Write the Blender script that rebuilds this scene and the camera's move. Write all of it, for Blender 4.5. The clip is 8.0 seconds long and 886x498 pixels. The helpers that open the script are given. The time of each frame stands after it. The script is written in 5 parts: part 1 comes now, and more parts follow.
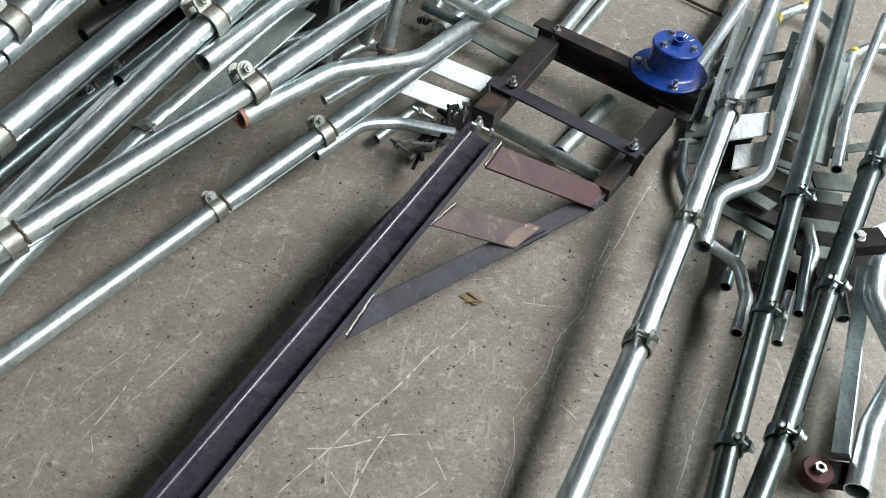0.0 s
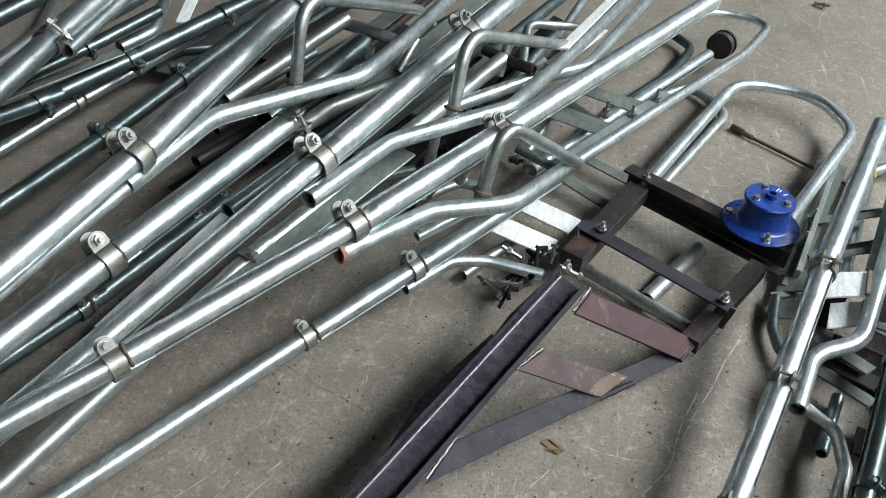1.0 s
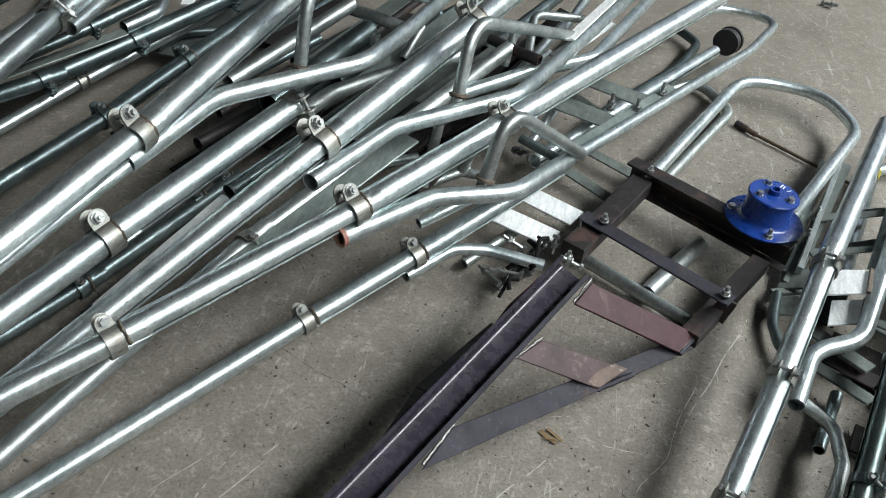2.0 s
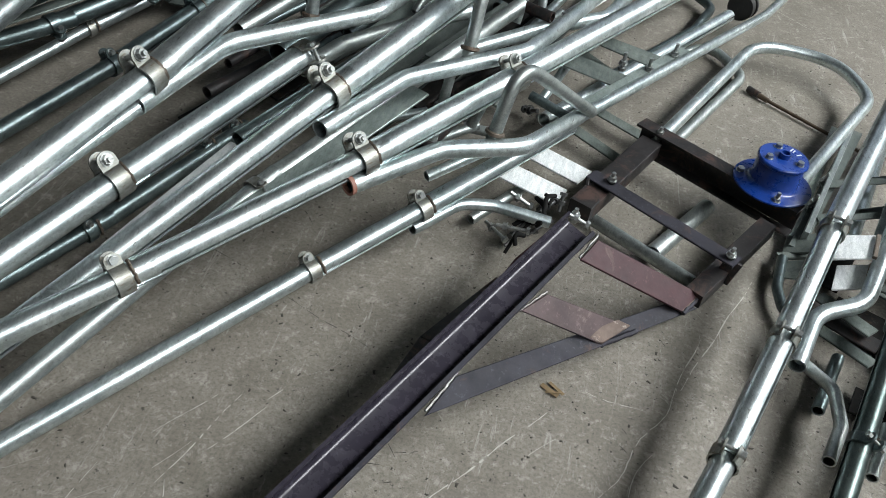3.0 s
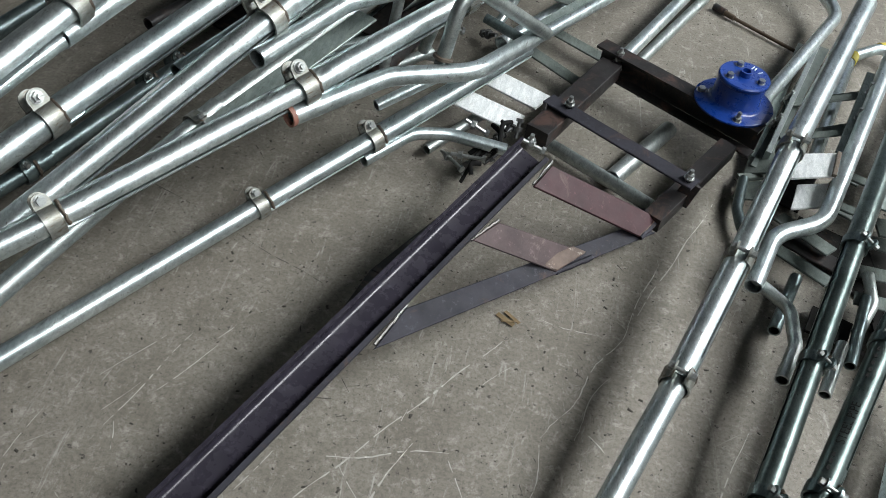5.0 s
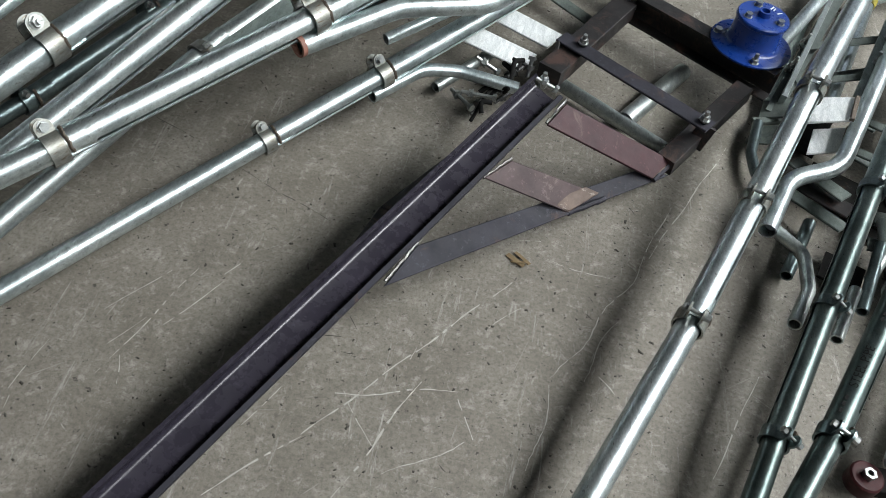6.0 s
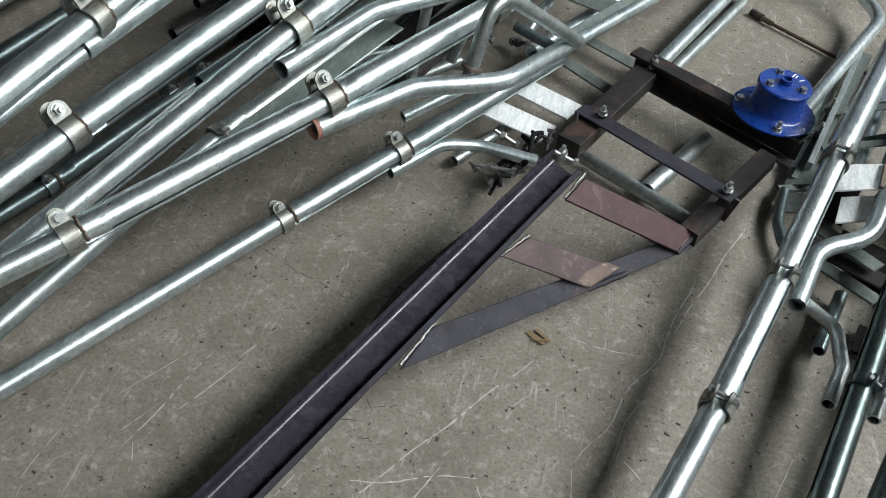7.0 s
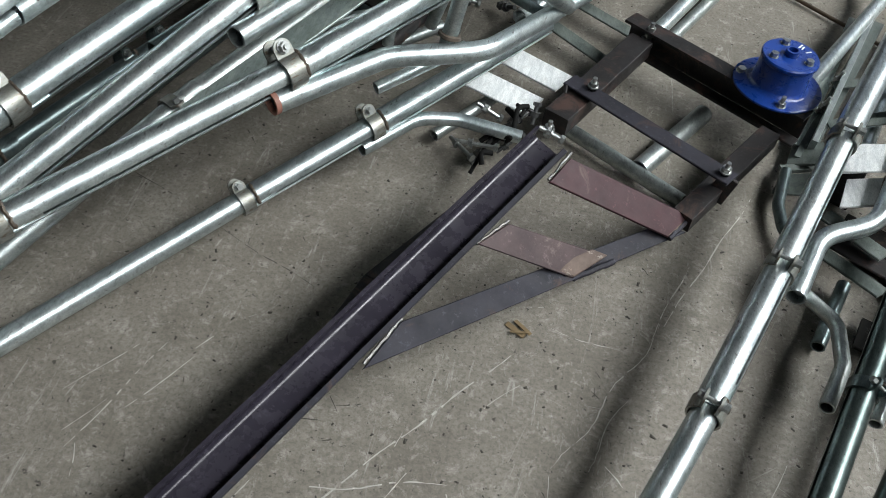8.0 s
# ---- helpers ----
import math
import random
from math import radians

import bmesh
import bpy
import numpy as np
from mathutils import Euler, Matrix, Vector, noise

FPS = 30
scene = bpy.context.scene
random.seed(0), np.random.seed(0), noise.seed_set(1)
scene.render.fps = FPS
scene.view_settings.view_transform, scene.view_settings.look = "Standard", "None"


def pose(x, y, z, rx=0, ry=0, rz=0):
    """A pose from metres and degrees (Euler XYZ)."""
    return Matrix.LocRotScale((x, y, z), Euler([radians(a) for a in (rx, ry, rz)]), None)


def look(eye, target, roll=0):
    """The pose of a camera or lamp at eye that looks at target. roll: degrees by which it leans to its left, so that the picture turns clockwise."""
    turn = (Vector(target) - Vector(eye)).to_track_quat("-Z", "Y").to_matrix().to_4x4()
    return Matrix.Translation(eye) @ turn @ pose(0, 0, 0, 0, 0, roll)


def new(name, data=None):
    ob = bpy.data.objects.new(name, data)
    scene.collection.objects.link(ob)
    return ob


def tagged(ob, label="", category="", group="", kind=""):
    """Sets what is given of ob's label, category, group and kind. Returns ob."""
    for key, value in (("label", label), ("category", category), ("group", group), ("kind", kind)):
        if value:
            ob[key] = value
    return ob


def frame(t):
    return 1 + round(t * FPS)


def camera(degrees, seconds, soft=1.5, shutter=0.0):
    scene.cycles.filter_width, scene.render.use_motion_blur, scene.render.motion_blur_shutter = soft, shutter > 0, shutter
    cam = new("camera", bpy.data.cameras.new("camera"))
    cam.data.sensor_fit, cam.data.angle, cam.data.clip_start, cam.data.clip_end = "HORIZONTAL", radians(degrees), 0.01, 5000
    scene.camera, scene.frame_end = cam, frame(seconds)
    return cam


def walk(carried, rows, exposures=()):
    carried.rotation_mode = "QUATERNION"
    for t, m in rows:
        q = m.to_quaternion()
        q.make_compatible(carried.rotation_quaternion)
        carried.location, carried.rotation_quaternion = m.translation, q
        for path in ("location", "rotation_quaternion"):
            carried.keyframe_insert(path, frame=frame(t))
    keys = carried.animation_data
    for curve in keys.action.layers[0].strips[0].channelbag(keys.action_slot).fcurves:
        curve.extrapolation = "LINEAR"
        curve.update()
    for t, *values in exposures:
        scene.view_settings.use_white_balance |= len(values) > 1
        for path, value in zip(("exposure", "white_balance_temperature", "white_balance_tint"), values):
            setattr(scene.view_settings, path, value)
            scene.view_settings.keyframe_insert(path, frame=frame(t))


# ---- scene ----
# camera and its walk
cam = camera(57.0, 8.0, soft=0.65)
PATH = [
    (0, (0.024, 0.039, 1.304), (0.031, 1.404, -0.158), 7.6),
    (0.1, (0.015, 0.044, 1.319), (-0.016, 1.45, -0.103), 7.1),
    (0.5, (-0.012, 0.062, 1.336), (-0.152, 1.561, 0.02), 5.7),
    (1, (-0.024, 0.059, 1.343), (-0.225, 1.591, 0.073), 5.9),
    (1.2, (-0.028, 0.065, 1.347), (-0.232, 1.603, 0.085), 6.2),
    (2.3, (-0.023, 0.046, 1.311), (-0.219, 1.556, 0.015), 7.7),
    (2.5, (-0.018, 0.04, 1.304), (-0.215, 1.537, -0.007), 7.9),
    (3, (-0.024, 0.029, 1.3), (-0.213, 1.505, -0.037), 8.9),
    (3.5, (-0.034, 0.028, 1.297), (-0.217, 1.491, -0.054), 9.8),
    (4, (-0.008, 0.049, 1.293), (-0.18, 1.493, -0.08), 9.7),
    (4.2, (0.012, 0.051, 1.285), (-0.161, 1.492, -0.091), 8.9),
    (5.3, (0.045, 0.066, 1.278), (-0.052, 1.428, -0.183), 9.1),
    (5.5, (0.037, 0.057, 1.262), (-0.046, 1.425, -0.194), 9.4),
    (6, (0.02, 0.057, 1.238), (-0.064, 1.351, -0.285), 10.5),
    (6.5, (0.03, 0.076, 1.239), (-0.119, 1.356, -0.291), 8.5),
    (7, (0.036, 0.111, 1.255), (-0.155, 1.482, -0.188), 6.7),
    (7.5, (0.111, 0.127, 1.232), (-0.082, 1.516, -0.195), 7.6),
    (8, (0.061, 0.231, 1.203), (-0.107, 1.536, -0.303), 7.7),
]
EXPOSURE = [(0.0, -0.20), (0.5, -0.28), (1.0, -0.34), (2.5, -0.45), (4.0, -0.47), (5.5, -0.56), (6.0, -0.55), (7.5, -0.60), (8.0, -0.62)]
walk(cam, [(t, look(eye, target, roll)) for t, eye, target, roll in PATH], EXPOSURE)

# world and lights: a hall lit by a long skylight and an unseen far opening
world = bpy.data.worlds.new("hall_world")
scene.world = world
world.use_nodes = True
wn = world.node_tree.nodes
sky = wn.new("ShaderNodeTexSky")
sky.sky_type = "NISHITA"
sky.sun_disc = False
sky.sun_elevation, sky.sun_rotation = radians(48), radians(80)
wn["Background"].inputs["Strength"].default_value = 0.12
world.node_tree.links.new(sky.outputs[0], wn["Background"].inputs["Color"])


# the hall stands a little turned to the row of poles
HALL = Matrix.Translation((0.3, 1.2, 0)) @ Matrix.Rotation(radians(-17), 4, "Z") @ Matrix.Translation((-0.3, -1.2, 0))


def area_lamp(name, at, target, sx, sy, watts, colour):
    d = bpy.data.lights.new(name, "AREA")
    d.shape, d.size, d.size_y, d.energy, d.color = "RECTANGLE", sx, sy, watts, colour
    ob = new(name, d)
    ob.matrix_world = HALL @ look(at, target)
    return ob


SKYLIGHT = (3.6, 6.5, -5.0, 8.4)      # x0, x1, y0, y1 of the opening in the roof
FAR_OPENING = (-3.0, 3.0, 3.5, 5.2)        # x0, x1, z0, z1 of the opening in the far wall
area_lamp("skylight_lamp", (5.0, -1.2, 5.45), (5.0, -1.199, 0), 2.7, 4.2, 420, (0.965, 1.0, 0.985))
area_lamp("skylight_lamp", (5.0, 4.4, 5.45), (5.0, 4.401, 0), 2.7, 7.4, 2150, (0.955, 1.0, 0.995))
# weak lamp in an unseen opening, added to put shine on bars and braces
area_lamp("far_fill_lamp", (0.0, 8.95, 4.35), (0.0, 0, 4.35), 5.8, 1.6, 28, (0.93, 0.98, 1.0))


# ---- materials ----
def material(name):
    m = bpy.data.materials.new(name)
    m.use_nodes = True
    nt = m.node_tree
    return m, nt, nt.nodes["Principled BSDF"]


def node(nt, kind, **inputs):
    n = nt.nodes.new(kind)
    for key, value in inputs.items():
        n.inputs[key.replace("_", " ")].default_value = value
    return n


def ramp(nt, fac, stops):
    r = nt.nodes.new("ShaderNodeValToRGB")
    while len(r.color_ramp.elements) < len(stops):
        r.color_ramp.elements.new(0.5)
    for e, (p, c) in zip(r.color_ramp.elements, stops):
        e.position = p
        e.color = (*c, 1) if len(c) == 3 else c
    nt.links.new(fac, r.inputs[0])
    return r.outputs[0]


def mix(nt, fac, a, b, mode="MIX"):
    n = nt.nodes.new("ShaderNodeMix")
    n.data_type, n.blend_type = "RGBA", mode
    for sock, v in ((n.inputs["Factor"], fac), (n.inputs["A"], a), (n.inputs["B"], b)):
        if isinstance(v, (int, float)):
            sock.default_value = v
        elif isinstance(v, tuple):
            sock.default_value = (*v, 1)
        else:
            nt.links.new(v, sock)
    return n.outputs["Result"]


def noise_tex(nt, scale, detail=4.0, rough=0.6, stretch=None, warp=0.0):
    tc = nt.nodes.new("ShaderNodeTexCoord")
    out = tc.outputs["Object"]
    if stretch:
        mp = nt.nodes.new("ShaderNodeMapping")
        mp.inputs["Scale"].default_value = stretch
        mp.inputs["Rotation"].default_value = (0, 0, radians(-28))
        nt.links.new(out, mp.inputs["Vector"])
        out = mp.outputs["Vector"]
    n = node(nt, "ShaderNodeTexNoise", Scale=scale, Detail=detail, Roughness=rough, Distortion=warp)
    nt.links.new(out, n.inputs["Vector"])
    return n.outputs["Fac"]


def bump(nt, bsdf, height, strength, distance):
    b = node(nt, "ShaderNodeBump", Strength=strength, Distance=distance)
    nt.links.new(height, b.inputs["Height"])
    nt.links.new(b.outputs[0], bsdf.inputs["Normal"])


def metal_material(name, light, dark, rough=(0.28, 0.5), metallic=0.95, spots=(0.10, 0.09, 0.08), spot_at=0.60, grain=60, stretch=(6, 1, 6)):
    m, nt, p = material(name)
    cloud = noise_tex(nt, 9, 5, 0.65)
    fine = noise_tex(nt, grain, 6, 0.7, stretch)
    base = ramp(nt, cloud, [(0.35, dark), (0.65, light)])
    info = nt.nodes.new("ShaderNodeObjectInfo")
    tone = ramp(nt, info.outputs["Random"], [(0.0, (0.78, 0.79, 0.80)), (1.0, (1.0, 1.0, 1.0))])
    base = mix(nt, 1.0, base, tone, "MULTIPLY")
    blotch = ramp(nt, noise_tex(nt, 22, 5, 0.6, (3.5, 0.8, 3.5), 0.5), [(0.36, (0.76, 0.78, 0.79)), (0.62, (1.05, 1.05, 1.05))])
    base = mix(nt, 1.0, base, blotch, "MULTIPLY")
    speck = ramp(nt, noise_tex(nt, 90, 4, 0.7, (2.4, 0.6, 2.4)), [(spot_at, (0, 0, 0)), (spot_at + 0.08, (0.7, 0.7, 0.7))])
    stain = ramp(nt, noise_tex(nt, 34, 8, 0.75, warp=0.6), [(0.53, (0, 0, 0)), (0.68, (0.7, 0.7, 0.7))])
    fleck = ramp(nt, noise_tex(nt, 260, 3, 0.6, (2.2, 0.7, 2.2)), [(0.36, (0.62, 0.63, 0.63)), (0.60, (1.05, 1.05, 1.05))])
    base = mix(nt, 0.5, base, fleck, "MULTIPLY")
    base = mix(nt, speck, base, spots)
    base = mix(nt, stain, base, tuple(0.55 * c for c in dark))
    nt.links.new(base, p.inputs["Base Color"])
    p.inputs["Metallic"].default_value = metallic
    r = ramp(nt, fine, [(0.3, (rough[0],) * 3), (0.7, (rough[1],) * 3)])
    nt.links.new(r, p.inputs["Roughness"])
    bump(nt, p, fine, 0.035, 0.002)
    return m


def paint_material(name, light, dark, rough, metallic=0.0, rust=None, rust_at=0.63, relief=0.15):
    m, nt, p = material(name)
    base = ramp(nt, noise_tex(nt, 12, 6, 0.65), [(0.32, dark), (0.68, light)])
    scuff = ramp(nt, noise_tex(nt, 70, 6, 0.75), [(0.58, (0, 0, 0)), (0.66, (0.6, 0.6, 0.6))])
    base = mix(nt, scuff, base, tuple(min(1, 1.7 * c + 0.012) for c in light))
    if rust:
        patch = ramp(nt, noise_tex(nt, 16, 8, 0.75, warp=0.6), [(rust_at, (0, 0, 0)), (rust_at + 0.1, (1, 1, 1))])
        base = mix(nt, patch, base, rust)
    nt.links.new(base, p.inputs["Base Color"])
    p.inputs["Metallic"].default_value = metallic
    r = ramp(nt, noise_tex(nt, 40, 5, 0.7), [(0.3, (rough - 0.08,) * 3), (0.7, (rough + 0.12,) * 3)])
    nt.links.new(r, p.inputs["Roughness"])
    bump(nt, p, noise_tex(nt, 180, 4, 0.7), relief, 0.001)
    return m


GALV = metal_material("galvanised_steel", (0.88, 0.945, 0.95), (0.58, 0.655, 0.67), (0.27, 0.43), 0.94, spot_at=0.60)
GALV_OLD = metal_material("weathered_galvanised_steel", (0.60, 0.64, 0.63), (0.40, 0.43, 0.42), (0.33, 0.52), 0.92, spot_at=0.62)
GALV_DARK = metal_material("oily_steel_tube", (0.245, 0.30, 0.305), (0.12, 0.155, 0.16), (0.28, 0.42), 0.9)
GALV_GREEN = metal_material("dark_green_grey_steel", (0.185, 0.228, 0.218), (0.085, 0.112, 0.106), (0.26, 0.40), 0.9)
PLATE = metal_material("bright_galvanised_plate", (0.93, 0.94, 0.94), (0.91, 0.92, 0.925), (0.34, 0.46), 0.05, spot_at=0.70)
STRIP = metal_material("grey_flat_bar", (0.15, 0.17, 0.158), (0.08, 0.095, 0.088), (0.6, 0.8), 0.1)
STRIP.node_tree.nodes["Principled BSDF"].inputs["Specular IOR Level"].default_value = 0.25
RAIL = metal_material("grey_green_galvanised_rail", (0.40, 0.455, 0.43), (0.26, 0.305, 0.285), (0.42, 0.6), 0.55)
CLAMP_STEEL = metal_material("heat_stained_clamp_steel", (0.50, 0.51, 0.49), (0.30, 0.29, 0.25), (0.38, 0.56), 0.88, spots=(0.17, 0.105, 0.06), spot_at=0.56)
WELD_GREY = metal_material("grey_weld", (0.34, 0.33, 0.32), (0.12, 0.11, 0.105), (0.42, 0.6), 0.7, spot_at=0.5)
WELD = paint_material("burnt_weld", (0.16, 0.13, 0.105), (0.06, 0.046, 0.036), 0.5, 0.5, (0.09, 0.05, 0.032), 0.55)
RED_EDGE = paint_material("red_primer_edge", (0.30, 0.13, 0.095), (0.17, 0.085, 0.065), 0.6)
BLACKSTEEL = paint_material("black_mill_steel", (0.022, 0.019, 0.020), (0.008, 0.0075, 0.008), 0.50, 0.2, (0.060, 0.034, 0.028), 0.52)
FLOORPLATE = paint_material("dull_black_plate", (0.020, 0.019, 0.018), (0.008, 0.008, 0.008), 0.78, 0.0, (0.04, 0.027, 0.02), 0.57)
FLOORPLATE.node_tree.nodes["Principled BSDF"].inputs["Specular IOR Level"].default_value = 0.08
BEAMPAINT = paint_material("dark_purple_primer", (0.034, 0.030, 0.043), (0.020, 0.018, 0.026), 0.26, 0.2)
MAROON = paint_material("maroon_primer", (0.052, 0.018, 0.023), (0.029, 0.011, 0.0145), 0.55, 0.0, (0.085, 0.050, 0.048), 0.60)
MAROON.node_tree.nodes["Principled BSDF"].inputs["Specular IOR Level"].default_value = 0.3
MAROON_WORN = paint_material("worn_maroon_primer", (0.082, 0.052, 0.054), (0.038, 0.022, 0.025), 0.58, 0.0, (0.16, 0.125, 0.11), 0.56, 0.3)
BRACE = paint_material("blue_grey_mill_steel", (0.030, 0.029, 0.040), (0.014, 0.0135, 0.019), 0.66, 0.0, (0.055, 0.035, 0.032), 0.57)
BRACE.node_tree.nodes["Principled BSDF"].inputs["Specular IOR Level"].default_value = 0.3
BLUE = paint_material("blue_gloss_paint", (0.007, 0.040, 0.235), (0.005, 0.028, 0.17), 0.28, 0.0, relief=0.04)
BOLT = metal_material("zinc_bolt", (0.58, 0.59, 0.58), (0.40, 0.41, 0.40), (0.30, 0.46))
BOLT_DARK = metal_material("dark_bolt", (0.22, 0.22, 0.22), (0.10, 0.10, 0.10), (0.35, 0.5), 0.8)
RUBBER = paint_material("black_rubber", (0.022, 0.022, 0.023), (0.012, 0.012, 0.012), 0.55)
YELLOW = paint_material("yellow_paint", (0.62, 0.52, 0.05), (0.45, 0.36, 0.04), 0.5)
WHITEMARK = paint_material("white_chalk", (0.75, 0.77, 0.80), (0.60, 0.62, 0.65), 0.8)
RUSTY = paint_material("rusty_steel", (0.10, 0.072, 0.05), (0.05, 0.035, 0.026), 0.55, 0.4)
DARKRED = paint_material("dark_red_paint", (0.045, 0.006, 0.008), (0.02, 0.004, 0.005), 0.5)
DARKRED.node_tree.nodes["Principled BSDF"].inputs["Specular IOR Level"].default_value = 0.2
LEAF = paint_material("dry_leaf", (0.22, 0.16, 0.085), (0.12, 0.08, 0.04), 0.8)
INK = paint_material("black_ink", (0.012, 0.012, 0.012), (0.008, 0.008, 0.008), 0.85)
INK.node_tree.nodes["Principled BSDF"].inputs["Specular IOR Level"].default_value = 0.1
WALLPAINT = paint_material("grey_wall_render", (0.075, 0.077, 0.074), (0.05, 0.052, 0.05), 0.85)
ROOF = paint_material("grey_roof_sheet", (0.09, 0.092, 0.092), (0.065, 0.067, 0.067), 0.6)


def concrete_material():
    m, nt, p = material("worn_concrete")
    big = noise_tex(nt, 1.1, 5, 0.6)
    mid = noise_tex(nt, 7, 8, 0.7, warp=0.5)
    fine = noise_tex(nt, 130, 6, 0.75)
    base = ramp(nt, mid, [(0.34, (0.132, 0.118, 0.096)), (0.50, (0.180, 0.163, 0.137)), (0.66, (0.240, 0.221, 0.189))])
    base = mix(nt, ramp(nt, big, [(0.38, (0, 0, 0)), (0.65, (0.5, 0.5, 0.5))]), base, (0.190, 0.165, 0.143))
    base = mix(nt, ramp(nt, fine, [(0.38, (0.65, 0.65, 0.65)), (0.55, (0, 0, 0))]), base, (0.085, 0.076, 0.062))
    # mottled wear, dirt, dark grit
    worn = ramp(nt, noise_tex(nt, 34, 10, 0.84, warp=0.3), [(0.53, (0, 0, 0)), (0.61, (0.62, 0.62, 0.62))])
    base = mix(nt, worn, base, (0.34, 0.322, 0.29))
    dirt = ramp(nt, noise_tex(nt, 9, 10, 0.82, warp=0.4), [(0.54, (0, 0, 0)), (0.68, (0.5, 0.5, 0.5))])
    base = mix(nt, dirt, base, (0.085, 0.076, 0.060))
    grit = ramp(nt, noise_tex(nt, 70, 5, 0.7), [(0.625, (0, 0, 0)), (0.655, (0.95, 0.95, 0.95))])
    base = mix(nt, grit, base, (0.045, 0.040, 0.032))
    scuff = ramp(nt, noise_tex(nt, 30, 9, 0.82, (1.0, 0.12, 1.0), 1.4), [(0.58, (0, 0, 0)), (0.66, (0.6, 0.6, 0.6))])
    base = mix(nt, scuff, base, (0.42, 0.41, 0.38))
    # thin wandering pale scrapes
    for size, turn in ((3.2, 0.4), (5.5, 1.3)):
        tc = nt.nodes.new("ShaderNodeTexCoord")
        nz = node(nt, "ShaderNodeTexNoise", Scale=6.0, Detail=3.0)
        nt.links.new(tc.outputs["Object"], nz.inputs["Vector"])
        add = nt.nodes.new("ShaderNodeVectorMath")
        add.operation = "MULTIPLY_ADD"
        add.inputs[1].default_value = (0.22, 0.22, 0.0)
        nt.links.new(nz.outputs["Color"], add.inputs[0])
        nt.links.new(tc.outputs["Object"], add.inputs[2])
        mp = nt.nodes.new("ShaderNodeMapping")
        mp.inputs["Rotation"].default_value = (0, 0, turn)
        mp.inputs["Scale"].default_value = (1.0, 0.35, 1.0)
        nt.links.new(add.outputs[0], mp.inputs["Vector"])
        vo = node(nt, "ShaderNodeTexVoronoi", Scale=size)
        vo.feature = "DISTANCE_TO_EDGE"
        nt.links.new(mp.outputs["Vector"], vo.inputs["Vector"])
        line = ramp(nt, vo.outputs["Distance"], [(0.0, (1, 1, 1)), (0.012, (0, 0, 0))])
        where = ramp(nt, noise_tex(nt, 3.5 + size, 4, 0.7), [(0.56, (0, 0, 0)), (0.70, (0.28, 0.28, 0.28))])
        base = mix(nt, mix(nt, 1.0, line, where, "MULTIPLY"), base, (0.46, 0.45, 0.42))
    nt.links.new(base, p.inputs["Base Color"])
    r = ramp(nt, mid, [(0.3, (0.50,) * 3), (0.7, (0.72,) * 3)])
    nt.links.new(r, p.inputs["Roughness"])
    bump(nt, p, noise_tex(nt, 60, 9, 0.8), 0.5, 0.004)
    return m


CONCRETE = concrete_material()


# ---- building helpers ----
def thing(name, base, label, category, group=""):
    e = new(name)
    e.location = base
    e.empty_display_size = 0.05
    e["base"] = list(base)
    return tagged(e, label, category, group)


def hang(ob, parent):
    """Parts keep world coordinates under a thing that stands at its base."""
    ob.parent = parent
    if "base" in parent:
        ob.matrix_parent_inverse = Matrix.Translation(-Vector(parent["base"]))


def mesh_from(bm, name, mat, smooth=True):
    me = bpy.data.meshes.new(name)
    bm.normal_update()
    bm.to_mesh(me)
    bm.free()
    me.materials.append(mat)
    if smooth:
        me.shade_smooth()
        me.set_sharp_from_angle(angle=radians(38))
    return me


def part(name, bm, mat, parent, label="", smooth=True):
    ob = new(name, mesh_from(bm, name, mat, smooth))
    hang(ob, parent)
    return tagged(ob, label)


def part_of(name, me, m, parent, label=""):
    ob = new(name, me)
    hang(ob, parent)
    ob.matrix_basis = m
    return tagged(ob, label)


def bend(points, radius, steps=7):
    """A path with its corners rounded."""
    pts = [Vector(p) for p in points]
    out = [pts[0]]
    for a, b, c in zip(pts, pts[1:], pts[2:]):
        u, v = (a - b), (c - b)
        lu, lv = u.length, v.length
        u, v = u / lu, v / lv
        ang = math.pi - u.angle(v)
        if ang < 0.02:
            out.append(b)
            continue
        d = min(radius * math.tan(ang / 2), 0.48 * lu, 0.48 * lv)
        p, q = b + u * d, b + v * d
        n = max(2, min(steps, int(ang / 0.16) + 1))
        for i in range(n + 1):
            t = i / n
            out.append(p * (1 - t) ** 2 + b * 2 * t * (1 - t) + q * t ** 2)
    out.append(pts[-1])
    return out


def frames_along(path):
    tang = []
    for i in range(len(path)):
        a, b = path[max(0, i - 1)], path[min(len(path) - 1, i + 1)]
        tang.append((b - a).normalized())
    up = Vector((0, 0, 1))
    n = (up - tang[0] * up.dot(tang[0]))
    n = n.normalized() if n.length > 0.05 else Vector((0, -1, 0))
    res = []
    for t in tang:
        n = (n - t * n.dot(t)).normalized()
        res.append((t, n, t.cross(n)))
    return res


def sweep(profile, path, bm=None, closed_ends=True, jitter=0.0):
    """Sweeps a closed outline (pairs: towards the side, upwards) along a path."""
    bm = bm or bmesh.new()
    rings = []
    for p, (t, n, b) in zip(path, frames_along(path)):
        rings.append([bm.verts.new(p + b * x + n * y) for x, y in profile])
    k = len(profile)
    for r0, r1 in zip(rings, rings[1:]):
        for i in range(k):
            bm.faces.new((r0[i], r0[(i + 1) % k], r1[(i + 1) % k], r1[i]))
    return bm, rings


